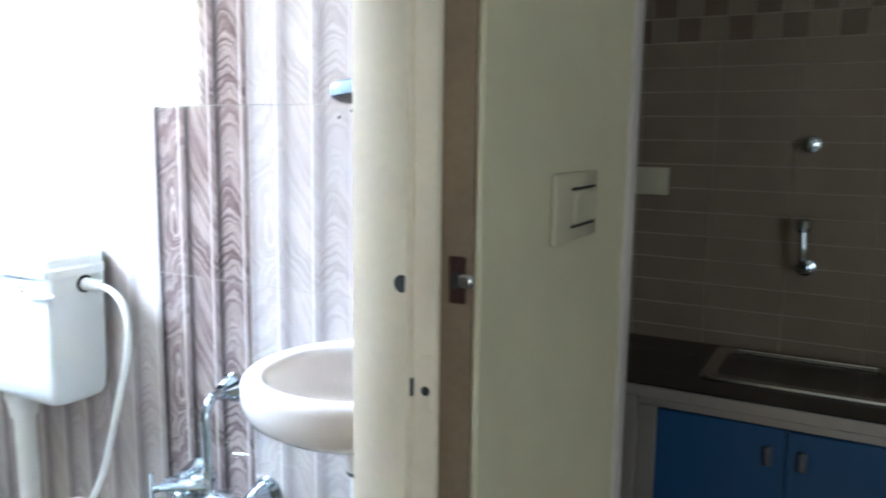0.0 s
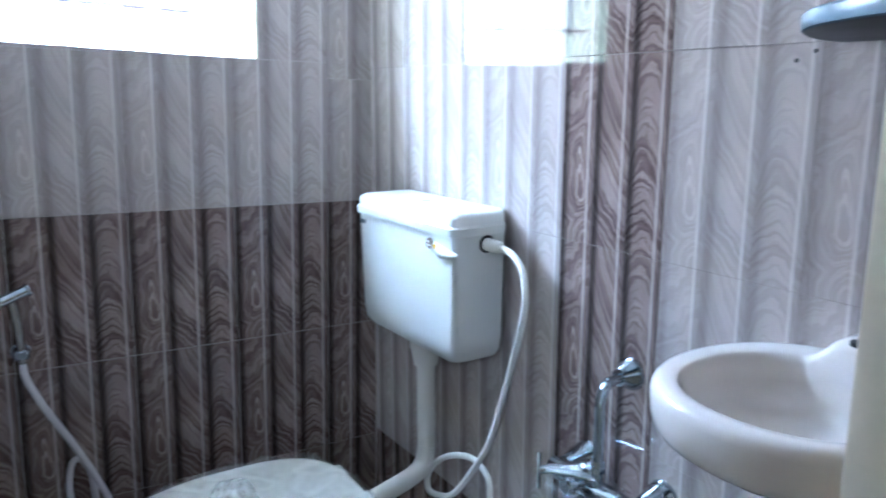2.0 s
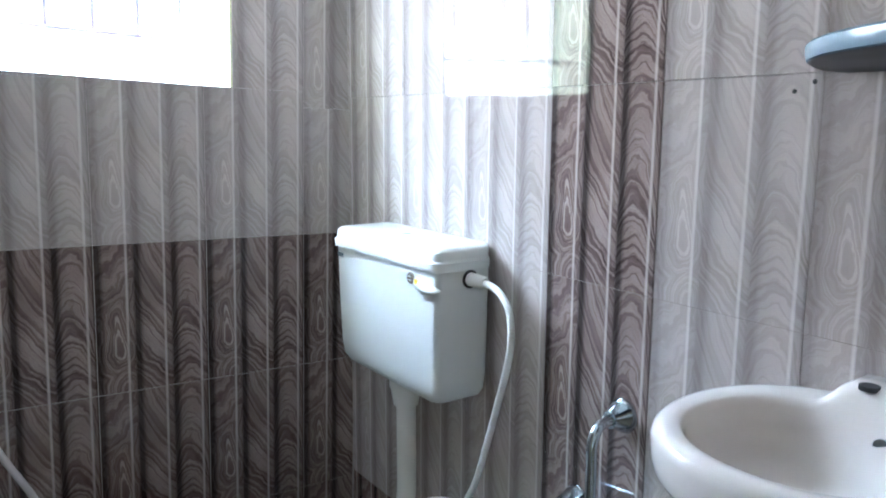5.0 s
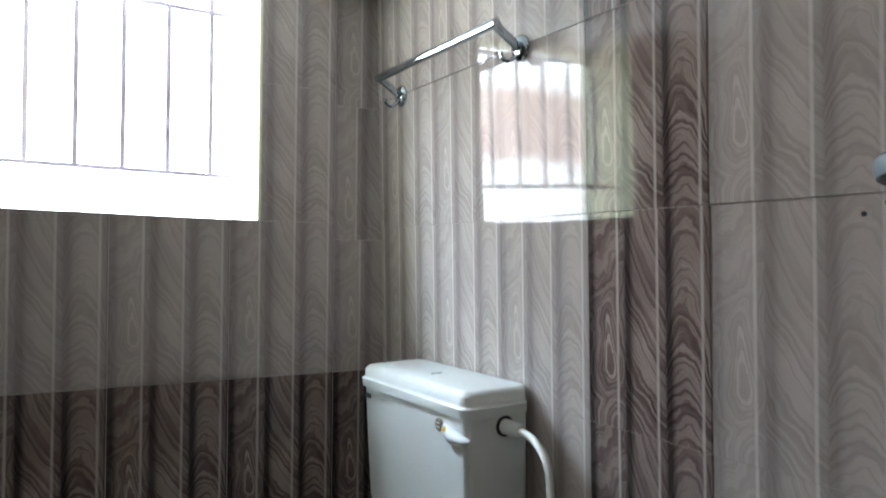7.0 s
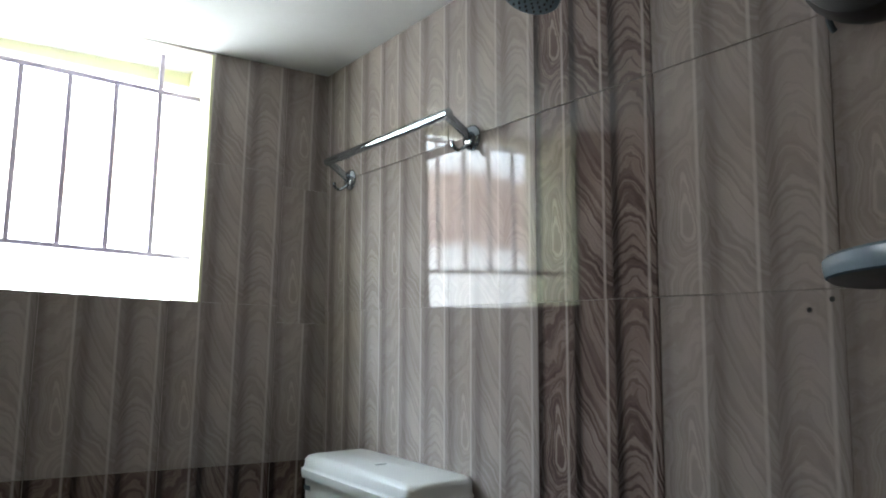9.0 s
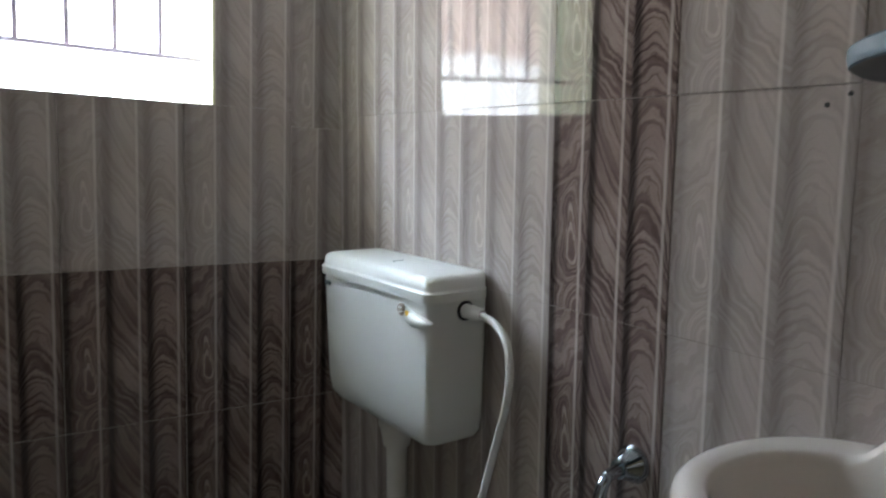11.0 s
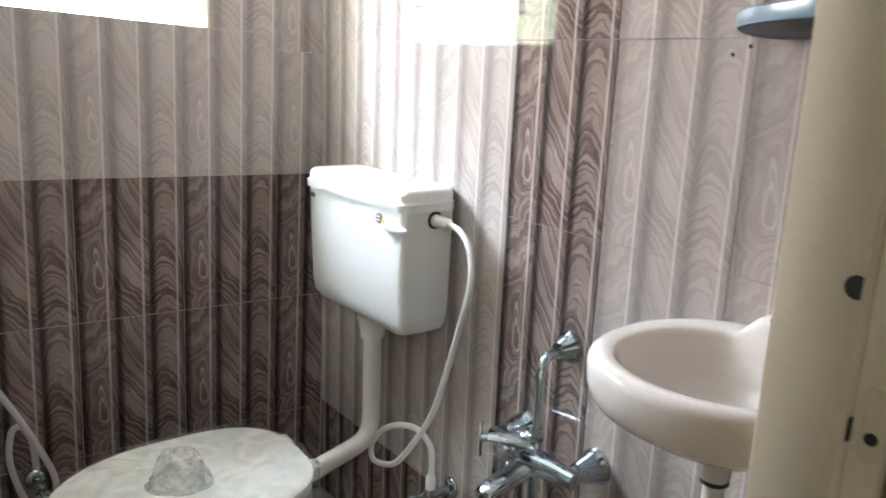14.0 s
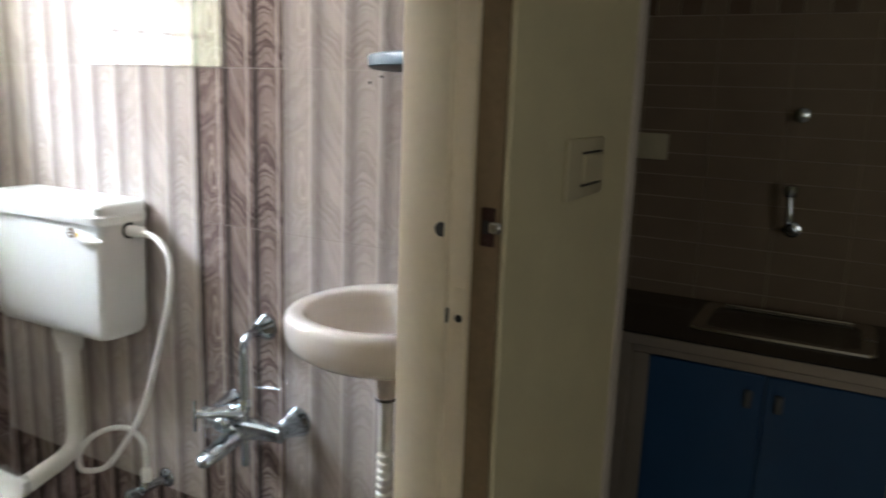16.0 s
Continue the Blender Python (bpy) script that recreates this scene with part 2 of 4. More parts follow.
M_SWITCH = surface("ivory_switch_plastic", (0.50, 0.465, 0.33), 0.35, vary=0.02)
M_LABEL = surface("printed_grey_sticker", (0.08, 0.11, 0.13), 0.4, vary=0.1)
M_RING = surface("brown_badge", (0.22, 0.17, 0.13), 0.35, vary=0.1)
M_YELLOW = surface("yellow_sticker", (0.75, 0.47, 0.05), 0.5, vary=0.05)
M_SHOWER = surface("grey_blue_rubber_face", (0.14, 0.19, 0.22), 0.5, vary=0.15)


def wrap_plastic():
    n = Net("clear_crumpled_wrap")
    clear = n.nodes.new("ShaderNodeBsdfTransparent")
    clear.inputs[0].default_value = (0.98, 0.98, 0.97, 1)
    milk = n.bsdf
    n.set(Base_Color=(0.82, 0.82, 0.79), Roughness=0.10, Specular_IOR_Level=0.75)
    mixs = n.nodes.new("ShaderNodeMixShader")
    cloud = n.ramp(n.noise(n.place(), 16.0, 4.0, 0.6, 1.0), [(0.35, 0.08), (0.7, 0.30)])
    n.put(mixs.inputs[0], cloud)
    n.links.new(clear.outputs[0], mixs.inputs[1])
    n.links.new(milk.outputs[0], mixs.inputs[2])
    n.links.new(mixs.outputs[0], n.out.inputs[0])
    n.bump(n.math("ADD", n.noise(n.place(), 11.0, 2.0, 0.5, 2.2), n.math("MULTIPLY", n.noise(n.scaled(n.place(), 1.0, 2.2, 1.0), 34.0, 2.0, 0.5, 1.0), 0.35)), 0.55, 0.006)
    return n.mat


M_WRAP = wrap_plastic()


def clear_film():
    n = Net("clear_glinting_film")
    clear = n.nodes.new("ShaderNodeBsdfTransparent")
    n.set(Base_Color=(0.9, 0.93, 0.95), Metallic=1.0, Roughness=0.06)
    mixs = n.nodes.new("ShaderNodeMixShader")
    n.put(mixs.inputs[0], n.ramp(n.noise(n.place(), 60.0, 3.0, 0.6, 1.0), [(0.4, 0.04), (0.7, 0.24)]))
    n.links.new(clear.outputs[0], mixs.inputs[1])
    n.links.new(n.bsdf.outputs[0], mixs.inputs[2])
    n.links.new(mixs.outputs[0], n.out.inputs[0])
    n.bump(n.noise(n.place(), 60.0, 3.0, 0.6, 1.0), 0.8, 0.004)
    return n.mat


M_CLEAR = clear_film()


def milky_film():
    n = Net("bunched_milky_film")
    clear = n.nodes.new("ShaderNodeBsdfTransparent")
    n.set(Base_Color=(0.82, 0.815, 0.79), Roughness=0.22, Specular_IOR_Level=0.6)
    mixs = n.nodes.new("ShaderNodeMixShader")
    n.put(mixs.inputs[0], n.ramp(n.noise(n.place(), 38.0, 3.0, 0.6, 1.0), [(0.3, 0.20), (0.7, 0.52)]))
    n.links.new(clear.outputs[0], mixs.inputs[1])
    n.links.new(n.bsdf.outputs[0], mixs.inputs[2])
    n.links.new(mixs.outputs[0], n.out.inputs[0])
    n.bump(n.noise(n.place(), 45.0, 3.0, 0.6, 1.0), 0.5, 0.004)
    return n.mat


M_BUNCH = milky_film()


def outdoors():
    """Daylit distance behind the window: pale ground haze, a pinkish house front, sky above."""
    n = Net("outdoor_view")
    p = n.split(n.place())
    rough = n.noise(n.place(), 1.6, 3.0)
    h = n.math("ADD", n.math("MULTIPLY_ADD", p[2], 0.25, 0.0), n.math("MULTIPLY_ADD", rough, 0.05, -0.025))
    col = n.ramp(h, [(0.20, (0.41, 0.425, 0.425)), (0.475, (0.43, 0.455, 0.47)), (0.49, (0.21, 0.165, 0.15)), (0.58, (0.22, 0.175, 0.155)), (0.60, (0.46, 0.49, 0.52)), (0.70, (0.72, 0.87, 1.0)), (1.0, (0.74, 0.88, 1.0))])
    em = n.nodes.new("ShaderNodeEmission")
    n.links.new(col, em.inputs[0])
    # the hazy sky's glow is raised upwards and on the sun's side, to light the tiles
    side = n.math("MULTIPLY", n.math("SUBTRACT", -0.9, p[0]), 0.6, clamp=True)
    up = n.math("MULTIPLY", n.math("SUBTRACT", p[2], 2.5), 1.2, clamp=True)
    n.links.new(n.math("MULTIPLY_ADD", n.math("MULTIPLY", side, up), OUTSIDE * 1.45, OUTSIDE * 0.97), em.inputs[1])
    n.links.new(em.outputs[0], n.out.inputs[0])
    return n.mat


M_OUT = outdoors()


# ---- mesh helpers ----
def finish(name, bm, material, smooth=False, mats=None):
    mesh = bpy.data.meshes.new(name)
    bmesh.ops.recalc_face_normals(bm, faces=bm.faces)
    bm.to_mesh(mesh)
    bm.free()
    for m in (mats or [material]):
        mesh.materials.append(m)
    if smooth:
        for p in mesh.polygons:
            p.use_smooth = True
        mesh.set_sharp_from_angle(angle=radians(42))
    return mesh


def part(name, bm, material, parent=None, label="", smooth=True):
    ob = new(name, finish(name, bm, material, smooth))
    if parent is not None:
        ob.parent = parent
        ob.matrix_parent_inverse = parent.matrix_world.inverted()
    return tagged(ob, label)


def thing(name, at, label, category, group="", kind=""):
    ob = new(name)
    ob.empty_display_size = 0.05
    ob.matrix_world = Matrix.Translation(at)
    return tagged(ob, label, category, group, kind)


def structure(name, bm, material, label="", category="", smooth=False):
    ob = new(name, finish(name, bm, material, smooth))
    return tagged(ob, label, category, kind="structure")


def box(x0, x1, y0, y1, z0, z1, bevel=0.0, bm=None, seg=1):
    own = bmesh.new()
    bmesh.ops.create_cube(own, size=1.0)
    for v in own.verts:
        v.co = Vector(((x0 + x1) / 2 + v.co.x * (x1 - x0), (y0 + y1) / 2 + v.co.y * (y1 - y0), (z0 + z1) / 2 + v.co.z * (z1 - z0)))
    if bevel:
        bmesh.ops.bevel(own, geom=own.edges[:], offset=bevel, segments=seg, affect="EDGES", profile=0.5)
    return join_into(bm, own)


def join_into(bm, own):
    if bm is None:
        return own
    mesh = bpy.data.meshes.new("tmp")
    own.to_mesh(mesh)
    own.free()
    bm.from_mesh(mesh)
    bpy.data.meshes.remove(mesh)
    return bm


def smooth_path(points, steps=8):
    """A curve through the points."""
    pts = [Vector(p) for p in points]
    ext = [2 * pts[0] - pts[1]] + pts + [2 * pts[-1] - pts[-2]]
    out = []
    for k in range(1, len(ext) - 2):
        a, b, c, d = ext[k - 1:k + 3]
        for j in range(steps):
            t = j / steps
            out.append(0.5 * (2 * b + (c - a) * t + (2 * a - 5 * b + 4 * c - d) * t * t + (3 * b - a - 3 * c + d) * t ** 3))
    return out + [pts[-1]]


def tube(points, radius, seg=12, steps=8, bm=None, curve=True):
    """A round bar along points; radius is one number, or one for each point of the drawn curve."""
    pts = smooth_path(points, steps) if curve else [Vector(p) for p in points]
    bm = bm or bmesh.new()
    rings, up = [], None
    for k, p in enumerate(pts):
        d = (pts[min(k + 1, len(pts) - 1)] - pts[max(k - 1, 0)]).normalized()
        if up is None:
            up = Vector((0, 0, 1)) if abs(d.z) < 0.9 else Vector((1, 0, 0))
        side = d.cross(up).normalized()
        up = side.cross(d).normalized()
        r = radius[min(k, len(radius) - 1)] if isinstance(radius, (list, tuple)) else radius
        rings.append([bm.verts.new(p + r * (math.cos(a) * side + math.sin(a) * up)) for a in [2 * math.pi * j / seg for j in range(seg)]])
    for a, b in zip(rings, rings[1:]):
        for j in range(seg):
            bm.faces.new((a[j], a[(j + 1) % seg], b[(j + 1) % seg], b[j]))
    bm.faces.new(rings[0][::-1])
    bm.faces.new(rings[-1])
    return bm


def lathe(profile, m, seg=24, bm=None):
    """Turn (radius, height) pairs about the z axis of the pose m."""
    bm = bm or bmesh.new()
    rings = []
    for r, h in profile:
        rings.append([bm.verts.new(m @ Vector((r * math.cos(a), r * math.sin(a), h))) for a in [2 * math.pi * j / seg for j in range(seg)]])
    for a, b in zip(rings, rings[1:]):
        for j in range(seg):
            bm.faces.new((a[j], a[(j + 1) % seg], b[(j + 1) % seg], b[j]))
    bm.faces.new(rings[0][::-1])
    bm.faces.new(rings[-1])
    return bm


def loft(rings, bm=None, cap0=True, cap1=True):
    bm = bm or bmesh.new()
    made = [[bm.verts.new(p) for p in ring] for ring in rings]
    n = len(made[0])
    for a, b in zip(made, made[1:]):
        for j in range(n):
            bm.faces.new((a[j], a[(j + 1) % n], b[(j + 1) % n], b[j]))
    if cap0:
        bm.faces.new(made[0][::-1])
    if cap1:
        bm.faces.new(made[-1])
    return bm


def rounded_rect(x0, x1, y0, y1, z, r, n=6):
    pts = []
    for cx, cy, a0 in ((x1 - r, y1 - r, 0), (x0 + r, y1 - r, 90), (x0 + r, y0 + r, 180), (x1 - r, y0 + r, 270)):
        for j in range(n + 1):
            a = radians(a0 + 90 * j / n)
            pts.append(Vector((cx + r * math.cos(a), cy + r * math.sin(a), z)))
    return pts


FACE = {"-x": pose(0, 0, 0, 0, -90, 0), "+x": pose(0, 0, 0, 0, 90, 0), "-y": pose(0, 0, 0, 90, 0, 0), "+y": pose(0, 0, 0, -90, 0, 0),
        "+z": Matrix.Identity(4), "-z": pose(0, 0, 0, 180, 0, 0)}


def at(p, face="+z"):
    """A pose at p whose z axis looks along face."""
    return Matrix.Translation(p) @ FACE[face]


# ---- tiles ----
_tiles = {}


def tile_mesh(name, u0, u1, v0, v1, w, h, material):
    """A flat glossy tile or a cut piece of one; u and v say which part of the print it carries."""
    key = (name, round(u0, 3), round(u1, 3), round(v0, 3), round(v1, 3), round(w, 4), round(h, 4), material.name)
    if key in _tiles:
        return _tiles[key]
    bm = bmesh.new()
    t, e = 0.007, 0.00012
    back = [bm.verts.new((x, y, -t)) for x, y in ((0, 0), (w, 0), (w, h), (0, h))]
    mid = [bm.verts.new((x, y, -e)) for x, y in ((0, 0), (w, 0), (w, h), (0, h))]
    top = [bm.verts.new((x, y, 0)) for x, y in ((e, e), (w - e, e), (w - e, h - e), (e, h - e))]
    for a, b in ((back, mid), (mid, top)):
        for j in range(4):
            bm.faces.new((a[j], a[(j + 1) % 4], b[(j + 1) % 4], b[j]))
    bm.faces.new(top)
    layer = bm.loops.layers.uv.new("print")
    for f in bm.faces:
        for loop in f.loops:
            loop[layer].uv = (u0 + (u1 - u0) * loop.vert.co.x / w, v0 + (v1 - v0) * loop.vert.co.y / h)
    mesh = bpy.data.meshes.new(name)
    bm.to_mesh(mesh)
    bm.free()
    mesh.materials.append(material)
    mesh.materials.append(M_SIDE)
    for p in mesh.polygons:
        p.material_index = 0 if p.normal.z > 0.9 else 1
    _tiles[key] = mesh
    return mesh


rng = random.Random(7)


def lay(name, parent, frame_m, cells, tilt=0.0, g=0.0006):
    """Cells: (a0, a1, z0, z1, u0, u1, v0, v1, material), along the wall and up it."""
    for a0, a1, z0, z1, u0, u1, v0, v1, mat in cells:
        if a1 - a0 < 0.012 or z1 - z0 < 0.012:
            continue
        ob = new(name, tile_mesh(name, u0, u1, v0, v1, a1 - a0 - 2 * g, z1 - z0 - 2 * g, mat))
        ob.parent = parent
        lean = pose(0, 0, -rng.random() * 0.0006, -tilt + rng.uniform(-0.08, 0.08), rng.uniform(-0.08, 0.08), 0)
        ob.matrix_parent_inverse = parent.matrix_world.inverted()
        ob.matrix_basis = frame_m @ Matrix.Translation((a0 + g, z0 + g, 0)) @ lean


def cut_out(cells, hx0, hx1, hz0, hz1):
    """The cells less a rectangular opening."""
    out = []
    for a0, a1, z0, z1, u0, u1, v0, v1, mat in cells:
        def piece(b0, b1, y0, y1):
            if b1 - b0 > 0.002 and y1 - y0 > 0.002:
                du, dv = (u1 - u0) / (a1 - a0), (v1 - v0) / (z1 - z0)
                out.append((b0, b1, y0, y1, u0 + (b0 - a0) * du, u0 + (b1 - a0) * du, v0 + (y0 - z0) * dv, v0 + (y1 - z0) * dv, mat))
        if a1 <= hx0 or a0 >= hx1 or z1 <= hz0 or z0 >= hz1:
            piece(a0, a1, z0, z1)
            continue
        piece(a0, min(a1, hx0), z0, z1)
        piece(max(a0, hx1), a1, z0, z1)
        c0, c1 = max(a0, hx0), min(a1, hx1)
        piece(c0, c1, z0, min(z1, hz0))
        piece(c0, c1, max(z0, hz1), z1)
    return out


def rows_of(zs, z_lo, z_hi):
    """Row bounds clipped to the wall, with the share of the print that is left."""
    for z0, z1 in zip(zs, zs[1:]):
        a, b = max(z0, z_lo), min(z1, z_hi)
        if b - a > 0.004:
            yield a, b, (a - z0) / (z1 - z0), (b - z0) / (z1 - z0)


# ---- the bathroom shell ----
b = box(0.0078, 0.04, DOOR_Y1, 0.25, 0.0, HALL_CEIL)
wall_right = structure("wall_right", b, M_GROUT, "wall clad in light printed tiles with one dark vertical strip", "wall")

b = bmesh.new()
for x0, x1, z0, z1 in ((ROOM_W - 0.1, WIN_X0, 0.03, 2.6), (WIN_X1, 0.036, 0.03, 2.6), (WIN_X0, WIN_X1, 0.03, WIN_Z0 - 0.01), (WIN_X0, WIN_X1, WIN_Z1 + 0.035, 2.6)):
    box(x0, x1, 0.0025, 0.25, z0, z1, bm=b)
b.transform(ASKEW)
wall_window = structure("wall_window", b, M_GROUT, "window wall, dark printed tiles below and light ones above", "wall")

structure("wall_far_side", box(ROOM_W - 0.1, ROOM_W, DOOR_Y1, 0.0, 0, HALL_CEIL), M_PLAIN, "plain tiled side wall of the bathroom", "wall")
structure("floor_bathroom", box(ROOM_W, 0.0, DOOR_Y0, 0.0, 0.0, FLOOR), M_FLOOR, "brown bathroom floor tiles", "floor")
structure("ceiling_bathroom", box(ROOM_W - 0.1, 0.0, DOOR_Y0, 0.25, CEIL, CEIL + 0.1), M_CEIL, "white painted bathroom ceiling", "ceiling")

# door wall: olive-cream outside, plain inside
b = bmesh.new()
box(-0.495, 0.0, -1.835, DOOR_Y0, 0, HALL_CEIL, bm=b)
box(ROOM_W, JAMB_L - 0.025, -1.835, DOOR_Y0, 0, HALL_CEIL, bm=b)
box(JAMB_L - 0.025, -0.495, -1.835, DOOR_Y0, 2.13, HALL_CEIL, bm=b)
structure("wall_door", b, M_RETURN, "wall with the bathroom doorway", "wall")
b = bmesh.new()
box(-0.4945, 0.042, -1.843, -1.8355, 0, HALL_CEIL, bevel=0.002, bm=b)
box(-3.6, JAMB_L - 0.025, -1.843, -1.8355, 0, HALL_CEIL, bm=b)
box(JAMB_L - 0.025, -0.4945, -1.843, -1.8355, 2.13, HALL_CEIL, bm=b)
structure("wall_plaster", b, M_OLIVE, "olive-cream painted plaster face beside the doorway", "wall")
structure("wall_end_plaster", box(0.0402, 0.044, -1.835, 0.25, 0, HALL_CEIL), M_OLIVE, "painted side of the partition wall", "wall")

# window: lined opening and iron bars
window = tagged(new("window_1"), "high barred window with cream plastered reveals", "window", kind="structure")
b = bmesh.new()
box(WIN_X0, WIN_X1, 0.0075, 0.25, WIN_Z0 - 0.0095, WIN_Z0, bm=b)
for v in b.verts:
    if v.co.z > WIN_Z0 - 0.001 and v.co.x < -0.6:
        v.co.z += SILL_RISE
part("window_sill", b, M_SILL, window)
part("reveal", box(WIN_X0 - 0.002, WIN_X0 + 0.006, 0.001, 0.25, WIN_Z0 - 0.009, WIN_Z1 + 0.02), M_REVEAL, window)
part("reveal", box(WIN_X1 - 0.006, WIN_X1 + 0.002, 0.001, 0.25, WIN_Z0 - 0.009, WIN_Z1 + 0.02), M_REVEAL, window)
part("lintel", box(WIN_X0, WIN_X1, 0.19, 0.249, WIN_Z1 - 0.032, WIN_Z1 + 0.02, 0.003), M_REVEAL, window, "yellow-cream plastered lintel edge")
BAR_Y, BAR_TILT = 0.09, 0.014   # the grille hangs a little askew


def bar_z(z, x):
    return z + BAR_TILT * (WIN_X1 - x)


for z in (1.621, 2.027):
    b = box(WIN_X0, WIN_X1, BAR_Y - 0.0055, BAR_Y + 0.0055, z - 0.0055, z + 0.0055, 0.001)
    for v in b.verts:
        v.co.z = bar_z(v.co.z, v.co.x)
    part("flat_bar", b, M_BAR, window)
for k in range(5):
    x = -0.4385 - 0.1015 * k
    top = WIN_Z1 + 0.02 if k in (0, 4) else bar_z(2.0212, x)
    part("iron_bar", box(x - 0.0055, x + 0.0055, BAR_Y - 0.0045, BAR_Y + 0.0045, bar_z(1.6268, x), top, 0.001), M_BAR, window)
for o in window.children:
    o.data.transform(ASKEW)
b = bmesh.new()
q = [b.verts.new(p) for p in ((-4.5, 1.7, -0.6), (3.0, 1.7, -0.6), (3.0, 1.7, 6.5), (-4.5, 1.7, 6.5))]
b.faces.new(q)
structure("backdrop", b, M_OUT, "overexposed daylit view outside the window", "backdrop")

# ---- hall and kitchen shell ----
structure("floor_hall", box(-3.6, KIT_X + 0.1, -4.6, -1.836, -0.1, 0.0), M_FLOOR, "brown hall floor", "floor")
structure("floor_kitchen", box(0.044, KIT_X + 0.1, -1.836, 0.25, -0.1, 0.0), M_FLOOR, "brown kitchen floor", "floor")
structure("ceiling_hall", box(-3.7, KIT_X + 0.1, -4.7, 0.25, HALL_CEIL, HALL_CEIL + 0.1), M_CEIL, "white hall ceiling", "ceiling")
structure("wall_hall_side", box(-3.7, -3.6, -4.6, -1.843, 0, HALL_CEIL), M_OLIVE, "painted hall wall", "wall")
structure("wall_hall_back", box(-3.6, KIT_X, -4.6, -4.5, 0, HALL_CEIL), M_OLIVE, "painted hall wall", "wall")
wall_kitchen = structure("wall_kitchen", box(KIT_X + 0.003, KIT_X + 0.1, -4.6, 0.25, 0, HALL_CEIL), M_KGROUT, "dim kitchen wall of brown glazed tiles", "wall")
structure("wall_kitchen_end", box(0.044, KIT_X, -0.55, -0.45, 0, HALL_CEIL), M_OLIVE, "painted end wall of the kitchen", "wall")

# ---- doorway: frame and the leaf standing open into the bathroom ----
door = tagged(new("door_1"), "cream enamelled doorway with its leaf opened inwards", "door", kind="structure")


def jamb(x_face, out):
    """One upright of the frame; out is +1 where the wall lies at greater x."""
    b = bmesh.new()
    lo, hi = sorted((x_face, x_face + out * 0.0245))
    box(lo, hi, -1.7765, -1.712, 0.0, 2.13, 0.002, bm=b, seg=2)
    lo, hi = sorted((x_face + out * 0.012, x_face + out * 0.0245))
    box(lo, hi, -1.802, -1.776, 0.0, 2.13, 0.003, bm=b, seg=2)
    return part("door_frame", b, M_FRAME, door, "cream painted wooden frame upright")


right_jamb = jamb(JAMB_R, 1)
jamb(JAMB_L, -1)
part("door_frame", box(JAMB_L, JAMB_R, -1.80, -1.712, 2.05, 2.1295, 0.004), M_FRAME, door)
part("threshold", box(JAMB_L - 0.02, JAMB_R + 0.02, -1.835, -1.712, 0.0, FLOOR + 0.015, 0.004), M_FLOOR, door)
# bolt hole, lock keep and the receiver of the sliding bolt
# holes and slots are flat dark pieces standing in for their inner shade
b = lathe([(0.0088, 0), (0.0088, 0.0008)], at((JAMB_R + 0.0002, -1.7710, 1.286), "-x"), 24)
for v in b.verts:
    v.co.y = max(v.co.y, -1.7745)
part("bolt_hole", b, M_RUBBER_HOLE, right_jamb, "dark disc drawn as the shaded bolt hole, cut by the rebate")
part("lock_keep", box(-0.5098, -0.507, -1.800, -1.7855, 1.160, 1.215, 0.001), M_FRAME, right_jamb, "painted-over lock keep")
part("keep_hole", lathe([(0.0048, 0), (0.0048, 0.001)], at((-0.5099, -1.793, 1.178), "-x"), 14), M_RUBBER_HOLE, right_jamb)
part("keep_slot", box(-0.5135, -0.5079, -1.7782, -1.7770, 1.171, 1.189), M_RUBBER_HOLE, right_jamb)
b = box(-0.499, -0.4953, -1.829, -1.812, 1.268, 1.314, 0.001)
for z in (1.273, 1.309):
    lathe([(0.004, 0), (0.0035, 0.0015)], at((-0.499, -1.82, z), "-x"), 10, bm=b)
receiver = part("bolt_receiver", b, M_BROWN, right_jamb, "dark brown bolt receiver plate")
b = box(-0.506, -0.499, -1.840, -1.8235, 1.284, 1.299, 0.003)
part("staple", b, M_DULL, receiver, "worn metal staple")
part("staple_hole", box(-0.5004, -0.4988, -1.8225, -1.8145, 1.283, 1.299, 0.0005), M_RUBBER_HOLE, receiver)

# leaf
HINGE = Matrix.Translation((JAMB_L + 0.004, -1.738, 0)) @ pose(0, 0, 0, 0, 0, 76)
leaf_w, leaf_t = 0.70, 0.032
b = box(0, leaf_w, -leaf_t / 2, leaf_t / 2, FLOOR + 0.02, 2.04, 0.003)
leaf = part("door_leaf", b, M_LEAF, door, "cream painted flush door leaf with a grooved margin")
b = bmesh.new()
for x0, x1 in ((leaf_w - 0.105, leaf_w - 0.085), (0.085, 0.105)):
    box(x0, x1, -leaf_t / 2 - 0.005, -leaf_t / 2 + 0.002, 0.2, 1.95, 0.003, bm=b)
for z in (0.19, 1.94):
    box(0.085, leaf_w - 0.085, -leaf_t / 2 - 0.005, -leaf_t / 2 + 0.002, z, z + 0.02, 0.003, bm=b)
moulding = part("moulding", b, M_EDGE, leaf, "grey painted moulding line")
hx = leaf_w - 0.045
b = tube([(hx, -0.018, 1.362), (hx, -0.034, 1.366), (hx, -0.049, 1.395), (hx, -0.054, 1.44), (hx, -0.054, 1.50), (hx, -0.049, 1.545), (hx, -0.034, 1.575), (hx, -0.018, 1.579)], 0.0075, 10)
for z in (1.357, 1.584):
    box(hx - 0.013, hx + 0.013, -0.022, -0.015, z - 0.035, z + 0.025, 0.002, bm=b)
pull = part("pull_handle", b, M_BROWN, leaf, "dark brown bow handle")
b = box(leaf_w - 0.15, leaf_w - 0.012, -0.020, -0.0155, 1.252, 1.312, 0.002)
